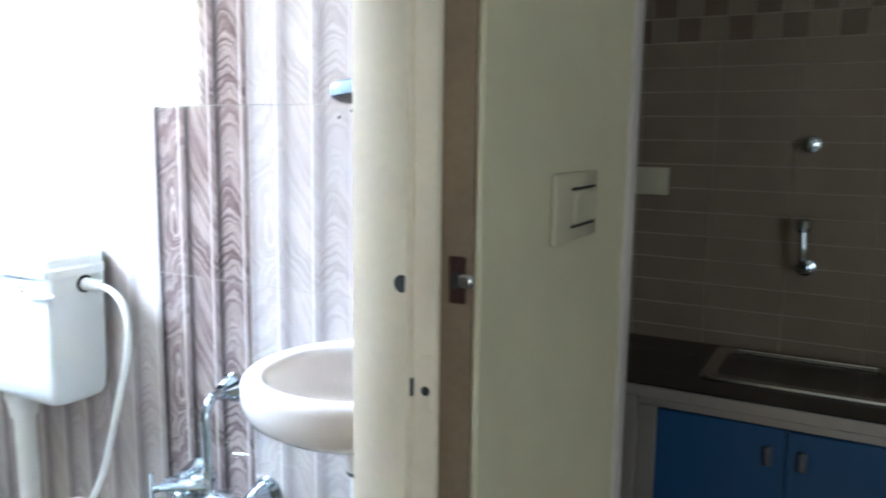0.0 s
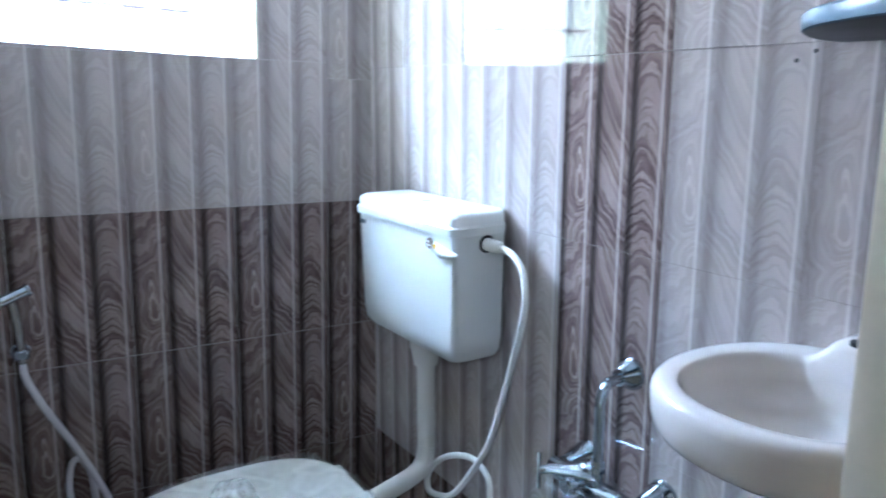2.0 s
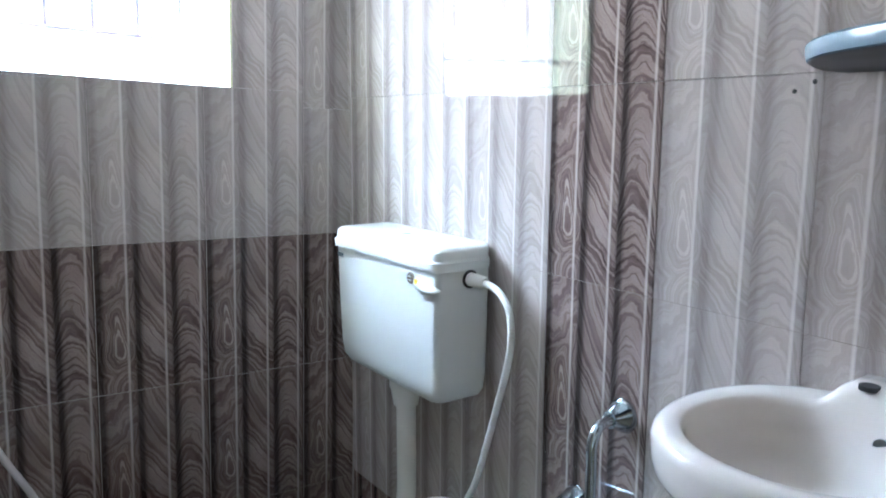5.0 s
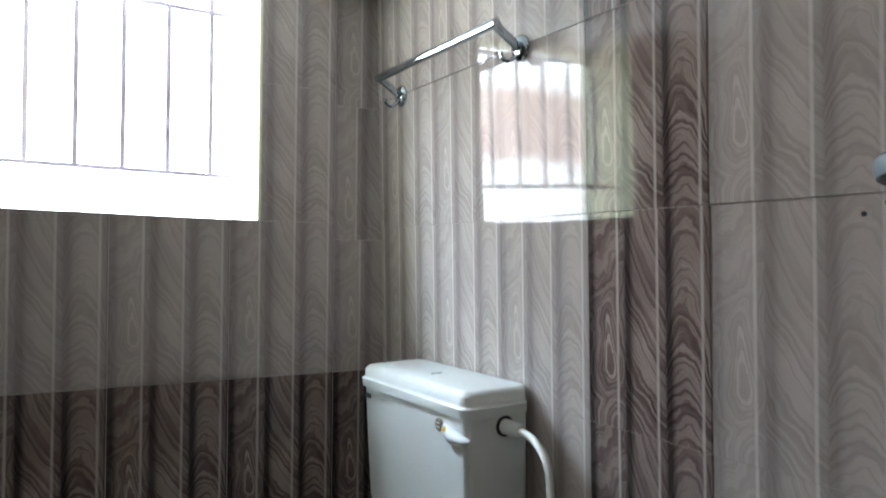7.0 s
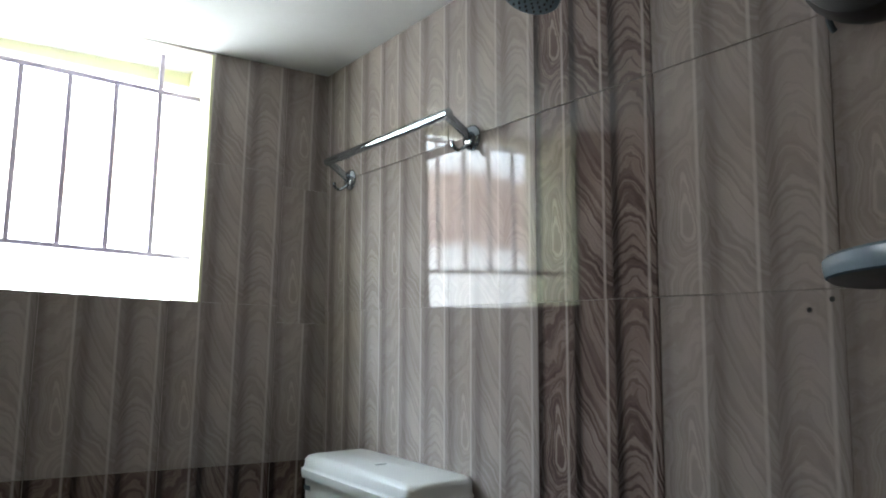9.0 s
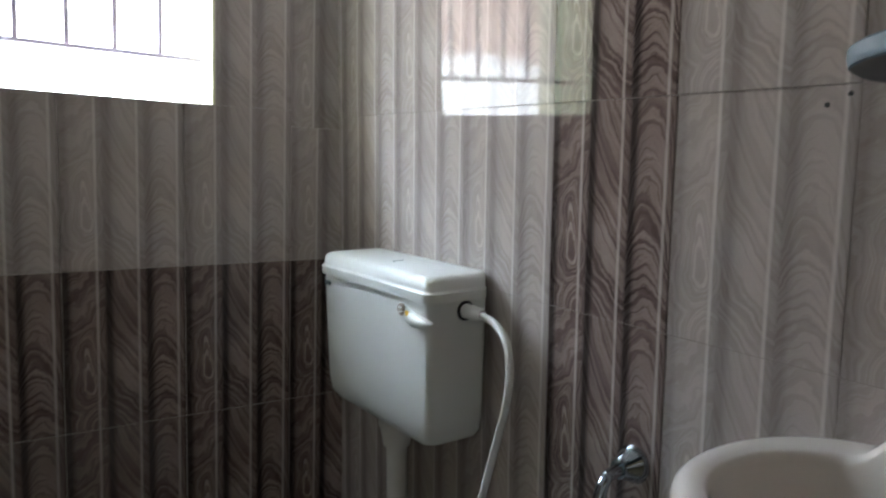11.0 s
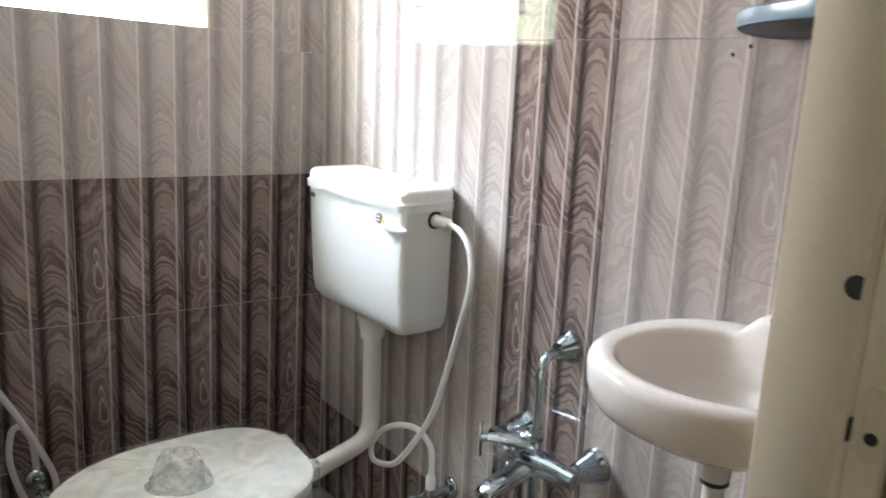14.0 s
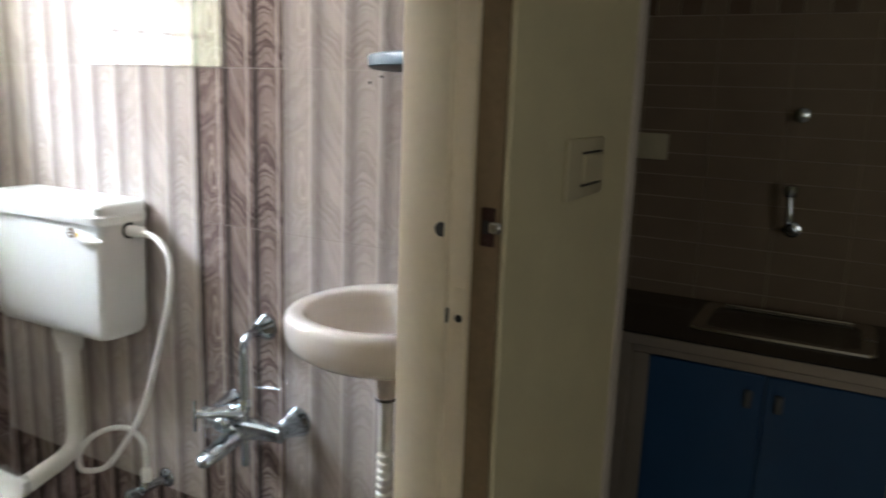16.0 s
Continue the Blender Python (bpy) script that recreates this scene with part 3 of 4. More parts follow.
for x0, x1 in ((leaf_w - 0.068, leaf_w - 0.030), (leaf_w - 0.14, leaf_w - 0.11)):
    box(x0, x1, -0.042, -0.018, 1.262, 1.300, 0.006, bm=b, seg=3)
bolt = part("sliding_bolt", b, M_BROWN, leaf, "dark brown sliding door bolt")
b = tube([(leaf_w - 0.16, -0.031, 1.286), (leaf_w + 0.004, -0.031, 1.286)], 0.0095, 16, curve=False)
rod = part("bolt_rod", b, M_DULL, leaf, "shiny bolt rod")
b = tube([(leaf_w - 0.050, -0.036, 1.280), (leaf_w - 0.050, -0.042, 1.266), (leaf_w - 0.050, -0.043, 1.243)], [0.005, 0.005, 0.006, 0.0065, 0.007, 0.0075, 0.008, 0.008, 0.006], 12, 4)
knob = part("bolt_knob", b, M_BROWN, leaf, "hanging brown bolt knob")
cap = part("bolt_plate", box(leaf_w - 0.064, leaf_w - 0.012, -0.036, -0.0155, 1.3125, 1.316, 0.001), M_DULL, leaf, "bare metal strip")
for o in (leaf, moulding, pull, bolt, rod, knob, cap):
    o.data.transform(HINGE)


# ---- cistern ----
cistern = thing("toilet_cistern", (-0.07, -0.43, 0.82), "white plastic flush cistern hung on the tiled wall", "cistern")
CY0, CY1 = -0.660, -0.205
rings = []
for z, dy, dx, r in ((0.815, 0.060, 0.050, 0.030), (0.817, 0.044, 0.030, 0.030), (0.823, 0.028, 0.014, 0.026), (0.838, 0.014, 0.006, 0.022), (0.87, 0.010, 0.003, 0.018),
                     (1.0, 0.006, 0.001, 0.015), (1.118, 0.003, 0.0, 0.014)):
    rings.append(rounded_rect(-0.148 + dx, -0.006, CY0 + dy * 0.8, CY1 - dy, z, r))
part("tank", loft(rings), M_PLASTIC, cistern)
rings = []
for z, o, r in ((1.112, 0.0, 0.024), (1.114, 0.006, 0.026), (1.132, 0.007, 0.026), (1.135, 0.003, 0.026), (1.139, 0.002, 0.026), (1.153, 0.0, 0.022), (1.160, -0.006, 0.020), (1.163, -0.016, 0.016)):
    rings.append(rounded_rect(-0.150 - o, -0.004, CY0 - o, CY1 + o, z, r))
part("cistern_lid", loft(rings), M_PLASTIC, cistern, "white overhanging lid with a stepped rim")
# flush lever with its round badge and sticker
b = lathe([(0.013, 0), (0.013, 0.004), (0.011, 0.006)], at((-0.147, -0.562, 1.088), "-x"), 20)
badge = part("round_badge", b, M_RING, cistern, "small round brown badge")
for dz in (-0.004, 0.004):
    part("badge_bar", box(-0.1538, -0.1529, -0.569, -0.555, 1.087 + dz, 1.0895 + dz), M_PLASTIC, badge)
rings = []
for y, h, d in ((-0.582, 0.010, 0.008), (-0.588, 0.013, 0.014), (-0.616, 0.014, 0.020), (-0.640, 0.011, 0.021), (-0.668, 0.007, 0.019), (-0.676, 0.003, 0.010)):
    rings.append([Vector((-0.146 - d * (0.5 + 0.5 * math.cos(a)) , y, 1.083 - (0 if y > -0.605 else 0.006) + h * math.sin(a))) for a in [2 * math.pi * j / 14 for j in range(14)]])
lever = part("flush_lever", loft(rings), M_PLASTIC, cistern, "white flush lever")
part("yellow_sticker", box(-0.1632, -0.1605, -0.607, -0.597, 1.083, 1.093), M_YELLOW, lever)
part("maker_label", box(-0.1515, -0.1490, -0.248, -0.222, 1.088, 1.098), M_LABEL, cistern, "small dark printed label")
# dark strip that stands for the shade in the lid's slot
part("lid_slot", box(-0.092, -0.066, -0.435, -0.429, 1.1625, 1.1636), M_LABEL, cistern)
b = lathe([(0.020, 0), (0.020, 0.006), (0.017, 0.008)], at((-0.062, -0.652, 1.092), "-y"), 20)
part("inlet_gasket", b, M_RUBBER_HOLE, cistern, "black rubber gasket ring")
b = lathe([(0.0145, 0), (0.0145, 0.022), (0.0135, 0.024), (0.0135, 0.045), (0.0105, 0.052)], at((-0.062, -0.659, 1.092), "-y"), 16)
part("inlet_nut", b, M_HOSE, cistern, "ivory plastic hose nut")
# outlet and flush pipe
b = lathe([(0.040, 0), (0.040, 0.036), (0.037, 0.042), (0.031, 0.074), (0.030, 0.082), (0.023, 0.083)], at((-0.078, -0.425, 0.829), "-z"), 24)
part("outlet_collar", b, M_PIPE, cistern)
b = tube([(-0.078, -0.425, 0.80), (-0.078, -0.426, 0.68), (-0.079, -0.428, 0.56), (-0.083, -0.431, 0.512), (-0.100, -0.438, 0.480), (-0.140, -0.452, 0.468), (-0.21, -0.475, 0.466), (-0.33, -0.512, 0.462)], 0.0235, 18, 6)
part("flush_pipe", b, M_PIPE, cistern, "ivory plastic flush pipe bending to the bowl")


def angle_valve(p, along, label):
    """A chrome stop valve on the wall: flange, body, outlet and oval knob. along: which way the wall faces."""
    v = thing("angle_valve", p, label, "valve")
    part("flange", lathe([(0.027, 0), (0.027, 0.002), (0.022, 0.008), (0.013, 0.012)], at(p, along), 24), M_CHROME, v)
    d = FACE[along].to_3x3() @ Vector((0, 0, 1))
    q = Vector(p)
    part("valve_body", tube([q, q + d * 0.085], 0.0115, 14, curve=False), M_CHROME, v)
    b = lathe([(0.013, 0), (0.0125, 0.022), (0.011, 0.024)], at(q + d * 0.071, "+z"), 14)
    part("outlet", b, M_DULL, v)
    b = lathe([(0.008, 0.0), (0.010, 0.01), (0.017, 0.014), (0.019, 0.03), (0.016, 0.042), (0.008, 0.046)], at(q + d * 0.083, along), 12)
    part("knob", b, M_CHROME, v)
    return v


angle_valve((0.0, -0.682, 0.418), "-x", "chrome angle valve feeding the cistern hose")
hose = thing("cistern_hose", (-0.06, -0.7, 0.6), "white plastic supply hose looped beside the flush pipe", "hose")
b = tube([(-0.062, -0.700, 1.092), (-0.068, -0.755, 1.086), (-0.076, -0.800, 1.06), (-0.085, -0.822, 1.01), (-0.09, -0.818, 0.95), (-0.09, -0.792, 0.868), (-0.09, -0.755, 0.76), (-0.09, -0.712, 0.652),
          (-0.094, -0.645, 0.548), (-0.096, -0.575, 0.465), (-0.092, -0.505, 0.428), (-0.088, -0.452, 0.418), (-0.084, -0.442, 0.455), (-0.08, -0.485, 0.510), (-0.077, -0.555, 0.553),
          (-0.074, -0.63, 0.573), (-0.07, -0.68, 0.55), (-0.070, -0.690, 0.51), (-0.071, -0.690, 0.475)], 0.0074, 12, 7)
part("hose_pipe", b, M_HOSE, hose)
b = lathe([(0.0115, 0), (0.0125, 0.004), (0.0125, 0.03), (0.0095, 0.036)], at((-0.071, -0.689, 0.442)), 14)
part("hose_nut", b, M_HOSE, hose)

# ---- toilet ----
toilet = thing("toilet", (-0.55, -0.465, FLOOR), "white toilet with its closed lid still in clear plastic wrap", "toilet")
TC, TX0, TX1, THW = -0.465, -0.305, -0.865, 0.205


def egg(z, grow=0.0, n=44, shift=0.0, half=THW, x0=TX0, x1=TX1):
    """Outline of the seat: square-shouldered at the hinge, rounded at the front."""
    cx, a = (x0 + x1) / 2, abs(x1 - x0) / 2 + grow
    pts = []
    for j in range(n):
        t = 2 * math.pi * j / n
        c, s = math.cos(t), math.sin(t)
        e = 0.62 if c > 0 else 0.95
        w = (half + grow) * (1.0 if c > 0 else 1.0)
        pts.append(Vector((cx + shift + a * math.copysign(abs(c) ** e, c), TC + w * math.copysign(abs(s) ** (0.78 if c > 0 else 0.95), s), z)))
    return pts


rings = [egg(FLOOR, half=0.11, x0=-0.25, x1=-0.66), egg(FLOOR + 0.02, half=0.11, x0=-0.25, x1=-0.66), egg(FLOOR + 0.16, half=0.10, x0=-0.24, x1=-0.68), egg(0.36, half=0.15, x0=-0.28, x1=-0.76),
         egg(0.44, half=0.18, x0=-0.30, x1=-0.83), egg(0.472, half=0.188, x0=-0.305, x1=-0.845), egg(0.478, half=0.18, x0=-0.31, x1=-0.84)]
part("bowl", loft(rings), M_PORC, toilet)
part("seat", loft([egg(0.479, -0.012), egg(0.481, -0.003), egg(0.494, -0.002), egg(0.498, -0.01)]), M_PLASTIC, toilet)
lid = part("seat_lid", loft([egg(0.499, -0.008), egg(0.501, 0.0), egg(0.513, 0.0), egg(0.521, -0.008), egg(0.525, -0.03), egg(0.527, -0.09)]), M_PLASTIC, toilet, "white closed seat lid")
lid.data.materials[0] = M_LID
for y in (-0.39, -0.54):
    part("hinge", lathe([(0.012, -0.022), (0.014, -0.02), (0.014, 0.02), (0.012, 0.022)], at((-0.305, y, 0.497), "-y"), 14), M_PLASTIC, toilet)
# crumpled clear wrap drawn over the lid
bm = bmesh.new()
prof = [(0.0, 0.529), (0.25, 0.530), (0.5, 0.530), (0.72, 0.529), (0.86, 0.527), (0.95, 0.523), (1.0, 0.515), (1.012, 0.503), (1.008, 0.49), (0.99, 0.474)]
cx = (TX0 + TX1) / 2
rings = []
for f, z in prof[1:]:
    ring = []
    for p in egg(z, 0.004, 96):
        q = Vector((cx + (p.x - cx) * f, TC + (p.y - TC) * f, z))
        n1 = noise.noise(q * 26) * 0.5 + noise.noise(Vector((q.x * 60, q.y * 60, 3))) * 0.35
        crease = abs(noise.noise(Vector((q.x * 14 + 5, q.y * 9, z * 10))))
        lift = 0.004 * abs(n1) + 0.006 * (1 - min(1, crease * 6))
        lump = math.exp(-(((q.x + 0.59) / 0.05) ** 2 + ((q.y + 0.47) / 0.055) ** 2))
        out = (q - Vector((cx, TC, z)))
        out.z = 0
        side = 1.0 if f > 0.96 else 0.0
        q += (out.normalized() * (0.006 * n1 + 0.012 * (1 - min(1, crease * 5))) if side else Vector())
        q.z += lift * 1.4 + 0.003 + 0.022 * lump * (1 + 0.5 * n1)
        ring.append(q)
    rings.append(ring)
loft(rings, bm, cap0=True, cap1=False)
part("plastic_wrap", bm, M_WRAP, toilet, "clear crumpled protective plastic film")

bm = bmesh.new()
rings = []
for f, h in ((1.25, 0.0), (1.02, 0.012), (0.92, 0.032), (0.84, 0.050), (0.66, 0.064), (0.40, 0.070), (0.12, 0.069)):
    ring = []
    for k in range(36):
        a = 2 * math.pi * k / 36
        rr = 1 + 0.22 * noise.noise(Vector((math.cos(a) * 1.6, math.sin(a) * 1.6, 1.3))) + 0.10 * noise.noise(Vector((math.cos(a) * 5, math.sin(a) * 5, h * 30)))
        wz = noise.noise(Vector((math.cos(a) * f * 3, math.sin(a) * f * 3, 5.0))) * 0.012
        ring.append(Vector((-0.60 + 0.058 * f * rr * math.cos(a), -0.49 + 0.052 * f * rr * math.sin(a), 0.533 + h + (wz if h else 0))))
    rings.append(ring)
loft(rings, bm)
part("film_knot", bm, M_BUNCH, toilet, "bunched-up knot of milky film")

# ---- health faucet on the window wall ----
faucet = thing("health_faucet", (-0.94, -0.03, 0.82), "chrome hand bidet sprayer in its wall holder", "bidet sprayer")
b = lathe([(0.022, 0), (0.022, 0.004), (0.018, 0.007)], at((-0.94, 0.0, 0.82), "-y"), 20)
box(-0.958, -0.922, -0.045, -0.005, 0.808, 0.836, 0.006, bm=b)
part("wall_holder", b, M_CHROME, faucet)
b = tube([(-0.94, -0.034, 0.80), (-0.94, -0.036, 0.85), (-0.942, -0.040, 0.90), (-0.948, -0.045, 0.945), (-0.952, -0.05, 0.965)], [0.009] * 8 + [0.011] * 30, 12, 6)
part("spray_handle", b, M_DULL, faucet)
b = tube([(-0.970, -0.058, 0.958), (-0.915, -0.048, 0.976)], 0.0125, 14, curve=False)
lathe([(0.014, 0), (0.016, 0.003), (0.016, 0.007), (0.012, 0.008)], Matrix.Translation((-0.917, -0.048, 0.975)) @ pose(0, 0, 0, 0, 72, 10), 16, bm=b)
part("spray_head", b, M_CHROME, faucet)
part("trigger", tube([(-0.968, -0.062, 0.958), (-0.985, -0.068, 0.925), (-0.992, -0.07, 0.895)], [0.005, 0.005, 0.004, 0.004, 0.003], 8, 4), M_CHROME, faucet)
angle_valve((-0.815, 0.0, 0.365), "-y", "chrome angle valve feeding the bidet sprayer hose")
hose2 = thing("sprayer_hose", (-0.86, -0.05, 0.6), "grey-white bidet sprayer hose hanging in a loop", "hose")
b = tube([(-0.94, -0.034, 0.80), (-0.935, -0.04, 0.76), (-0.902, -0.05, 0.68), (-0.855, -0.055, 0.585), (-0.81, -0.06, 0.48), (-0.78, -0.065, 0.39), (-0.785, -0.07, 0.31), (-0.82, -0.075, 0.30),
          (-0.855, -0.07, 0.37), (-0.873, -0.06, 0.46), (-0.862, -0.05, 0.53), (-0.838, -0.045, 0.535), (-0.82, -0.04, 0.49), (-0.815, -0.036, 0.41)], 0.0078, 12, 7)
part("hose_pipe", b, M_HOSE2, hose2)

# ---- towel rod ----
rod_thing = thing("towel_rod", (-0.04, -0.4, 1.81), "chrome towel rod with hooks on the tiled wall", "towel rod")
part("bar", tube([(-0.08, -0.678, 1.843), (-0.08, -0.165, 1.843)], 0.0095, 14, curve=False), M_CHROME, rod_thing)
for y in (-0.645, -0.138):
    b = lathe([(0.026, 0), (0.026, 0.003), (0.020, 0.010), (0.012, 0.012)], at((0.0, y, 1.813), "-x"), 24)
    part("wall_rose", b, M_CHROME, rod_thing)
    e = -0.668 if y < -0.4 else -0.175
    b = tube([(-0.008, y, 1.813), (-0.04, (y + e) / 2, 1.826), (-0.08, e, 1.843)], 0.009, 12, 5)
    part("bracket", b, M_CHROME, rod_thing)
    b = tube([(-0.008, y, 1.80), (-0.028, y + 0.004, 1.786), (-0.040, y + 0.008, 1.792), (-0.042, y + 0.01, 1.803)], 0.004, 8, 5)
    part("hook", b, M_CHROME, rod_thing)

# ---- wall mixer with shower bend ----
mixer = thing("bath_mixer", (-0.08, -1.03, 0.70), "chrome wall mixer with spout, lever and riser bend", "tap")
for y in (-0.932, -1.128):
    b = lathe([(0.037, 0), (0.037, 0.003), (0.033, 0.010), (0.027, 0.030), (0.022, 0.050), (0.0185, 0.062)], at((0.0, y, 0.687), "-x"), 24)
    part("wall_flange", b, M_CHROME, mixer)
    part("union_nut", lathe([(0.019, 0), (0.019, 0.02), (0.015, 0.024)], at((-0.062, y, 0.687), "-x"), 6), M_CHROME, mixer)
b = tube([(-0.078, -0.915, 0.687), (-0.082, -0.96, 0.687), (-0.09, -1.03, 0.687), (-0.082, -1.10, 0.687), (-0.078, -1.145, 0.687)], [0.018, 0.019, 0.020, 0.021, 0.022, 0.023, 0.024, 0.025, 0.026, 0.027, 0.027, 0.026, 0.025, 0.024, 0.023, 0.022, 0.02, 0.019, 0.018, 0.018, 0.018], 16, 5)
part("mixer_body", b, M_CHROME, mixer)
rings = []
for x, z, w, h in ((-0.085, 0.674, 0.027, 0.022), (-0.12, 0.668, 0.027, 0.019), (-0.16, 0.658, 0.027, 0.016), (-0.19, 0.652, 0.026, 0.014), (-0.207, 0.648, 0.021, 0.013), (-0.214, 0.646, 0.012, 0.008)):
    rings.append([Vector((x, -1.035 + w * math.cos(a), z + h * math.sin(a))) for a in [2 * math.pi * j / 16 for j in range(16)]])
part("spout", loft(rings), M_CHROME, mixer)
part("cartridge_cap", lathe([(0.024, 0), (0.024, 0.02), (0.02, 0.028), (0.012, 0.032)], at((-0.09, -1.03, 0.712)), 20), M_CHROME, mixer)
b = tube([(-0.10, -1.005, 0.72), (-0.135, -0.990, 0.728), (-0.168, -0.974, 0.726)], [0.011, 0.010, 0.009, 0.009, 0.008, 0.008, 0.008, 0.008, 0.008], 12, 4)
lever_part = part("lever_arm", b, M_CHROME, mixer)
part("lever_plate", box(-0.172, -0.164, -0.978, -0.971, 0.688, 0.762, 0.002), M_CHROME, lever_part)
rings = []
for f, w, h in ((0.0, 0.030, 0.016), (0.35, 0.024, 0.013), (0.75, 0.013, 0.009), (1.0, 0.008, 0.007)):
    c = Vector((-0.085, -1.035, 0.722)).lerp(Vector((-0.160, -0.985, 0.727)), f)
    side = Vector((0.55, 0.83, 0)) * w
    rings.append([c + side * math.cos(a) + Vector((0, 0, h * (math.sin(a) if math.sin(a) > 0 else 0.55 * math.sin(a)))) for a in [2 * math.pi * k / 18 for k in range(18)]])
part("lever_hood", loft(rings), M_CHROME, mixer, "rounded chrome hood")
part("diverter_knob", lathe([(0.007, 0), (0.007, 0.02), (0.016, 0.024), (0.017, 0.038), (0.012, 0.043)], at((-0.112, -1.03, 0.712), "-x"), 14), M_CHROME, mixer)
b = tube([(-0.095, -1.053, 0.60), (-0.095, -1.053, 0.72), (-0.095, -1.053, 0.84), (-0.094, -1.052, 0.872), (-0.078, -1.048, 0.897), (-0.05, -1.040, 0.900), (-0.0, -1.036, 0.90)], 0.0100, 12, 6)
part("riser_pipe", b, M_CHROME, mixer, "bent chrome riser pipe")
part("riser_nut", lathe([(0.014, 0), (0.014, 0.02), (0.011, 0.024)], at((-0.095, -1.053, 0.735)), 6), M_CHROME, mixer)
part("riser_flange", lathe([(0.032, 0), (0.032, 0.003), (0.027, 0.012), (0.018, 0.03), (0.016, 0.036)], at((0.0, -1.036, 0.90), "-x"), 24), M_CHROME, mixer)

# clear film still wrapped round the mixer's middle
bm = bmesh.new()
rings = []
for f, ry, rz in ((0.0, 0.020, 0.018), (0.2, 0.034, 0.030), (0.45, 0.047, 0.044), (0.7, 0.042, 0.040), (0.88, 0.030, 0.030), (1.0, 0.022, 0.022)):
    c = Vector((-0.168, -0.99, 0.712)).lerp(Vector((-0.074, -1.105, 0.690)), f)
    ring = []
    for k in range(40):
        a = 2 * math.pi * k / 40
        p = c + Vector((0.60, 0.80, 0)) * ry * math.cos(a) + Vector((0, 0, rz * math.sin(a)))
        q = (p - c).normalized()
        ring.append(p + q * (0.010 * noise.noise(p * 55) + 0.006 * abs(noise.noise(p * 120))))
    rings.append(ring)
loft(rings, bm, cap0=False, cap1=False)
part("plastic_wrap", bm, M_CLEAR, mixer, "clear crumpled protective film", smooth=False)

# ---- overhead shower ----
shower = thing("shower_head", (-0.1, -1.02, 1.97), "chrome shower arm with a grey rubber-faced head", "shower")
part("wall_flange", lathe([(0.030, 0), (0.030, 0.003), (0.024, 0.010), (0.012, 0.014)], at((0.0, -1.027, 1.995), "-x"), 24), M_CHROME, shower)
part("shower_arm", tube([(0.0, -1.027, 1.995), (-0.08, -1.027, 2.002), (-0.13, -1.027, 1.99), (-0.165, -1.027, 1.96)], 0.0095, 12, 6), M_CHROME, shower)
HEAD = Matrix.Translation((-0.168, -1.027, 1.957)) @ pose(0, 0, 0, 0, 180 + 22, 0)
head = part("head_body", lathe([(0.012, -0.012), (0.014, 0.0), (0.020, 0.012), (0.042, 0.030), (0.046, 0.036), (0.046, 0.042)], HEAD, 28), M_DULL, shower)
face = part("spray_face", lathe([(0.044, 0.042), (0.044, 0.0445), (0.040, 0.046)], HEAD, 28), M_SHOWER, shower, "grey rubber spray face")
b = bmesh.new()
for ring_r, count in ((0.008, 5), (0.017, 10), (0.026, 15), (0.035, 20)):
    for k in range(count):
        a = 2 * math.pi * k / count
        lathe([(0.0022, 0), (0.0014, 0.003)], HEAD @ Matrix.Translation((ring_r * math.cos(a), ring_r * math.sin(a), 0.0455)), 6, bm=b)
part("nozzles", b, M_RUBBER_HOLE, face)

# ---- basin, waste and shelf ----
basin = thing("wash_basin", (-0.17, -1.48, 0.95), "ivory-pink porcelain basin hung on the tiled wall", "basin")
BC = -1.478


def oval(z, cx, ax, ay, cy=BC, n=80, wall=-0.0025):
    """A rounded outline, cut flat where it meets the wall."""
    pts = []
    for j in range(n):
        t = 2 * math.pi * j / n
        c, v = math.cos(t), math.sin(t)
        pts.append(Vector((min(wall, cx + ax * math.copysign(abs(c) ** 0.93, c)), cy + ay * math.copysign(abs(v) ** 0.93, v), z)))
    return pts


def ease(a, b, v):
    t = min(1.0, max(0.0, (v - a) / (b - a)))
    return t * t * (3 - 2 * t)


def ledge(p):
    """The rim climbs to the tap ledge in the middle of the wall side."""
    p.z += 0.034 * ease(-0.115, -0.05, p.x) * ease(0.072, 0.028, abs(p.y - BC + 0.004)) * ease(1.0, 1.045, p.z)
    return p


rings = [oval(0.898, -0.19, 0.018, 0.018, -1.488), oval(0.930, -0.189, 0.021, 0.021, -1.488), oval(0.953, -0.187, 0.032, 0.032, -1.486), oval(0.962, -0.185, 0.055, 0.055, -1.484), oval(0.970, -0.18, 0.104, 0.102, -1.481),
         oval(0.982, -0.176, 0.150, 0.148), oval(0.994, -0.1735, 0.170, 0.167), oval(1.007, -0.172, 0.180, 0.177), oval(1.022, -0.172, 0.183, 0.180), oval(1.045, -0.172, 0.184, 0.181), oval(1.054, -0.172, 0.181, 0.178), oval(1.0595, -0.172, 0.175, 0.172), oval(1.061, -0.172, 0.168, 0.165),
         oval(1.0608, -0.187, 0.141, 0.142), oval(1.0585, -0.190, 0.135, 0.137), oval(1.050, -0.192, 0.130, 0.132), oval(1.025, -0.193, 0.122, 0.125), oval(1.0, -0.193, 0.110, 0.117), oval(0.985, -0.193, 0.088, 0.094), oval(0.978, -0.192, 0.055, 0.058), oval(0.976, -0.19, 0.018, 0.018)]
rings = [[ledge(p) for p in ring] for ring in rings]
part("bowl", loft(rings), M_BASIN, basin)
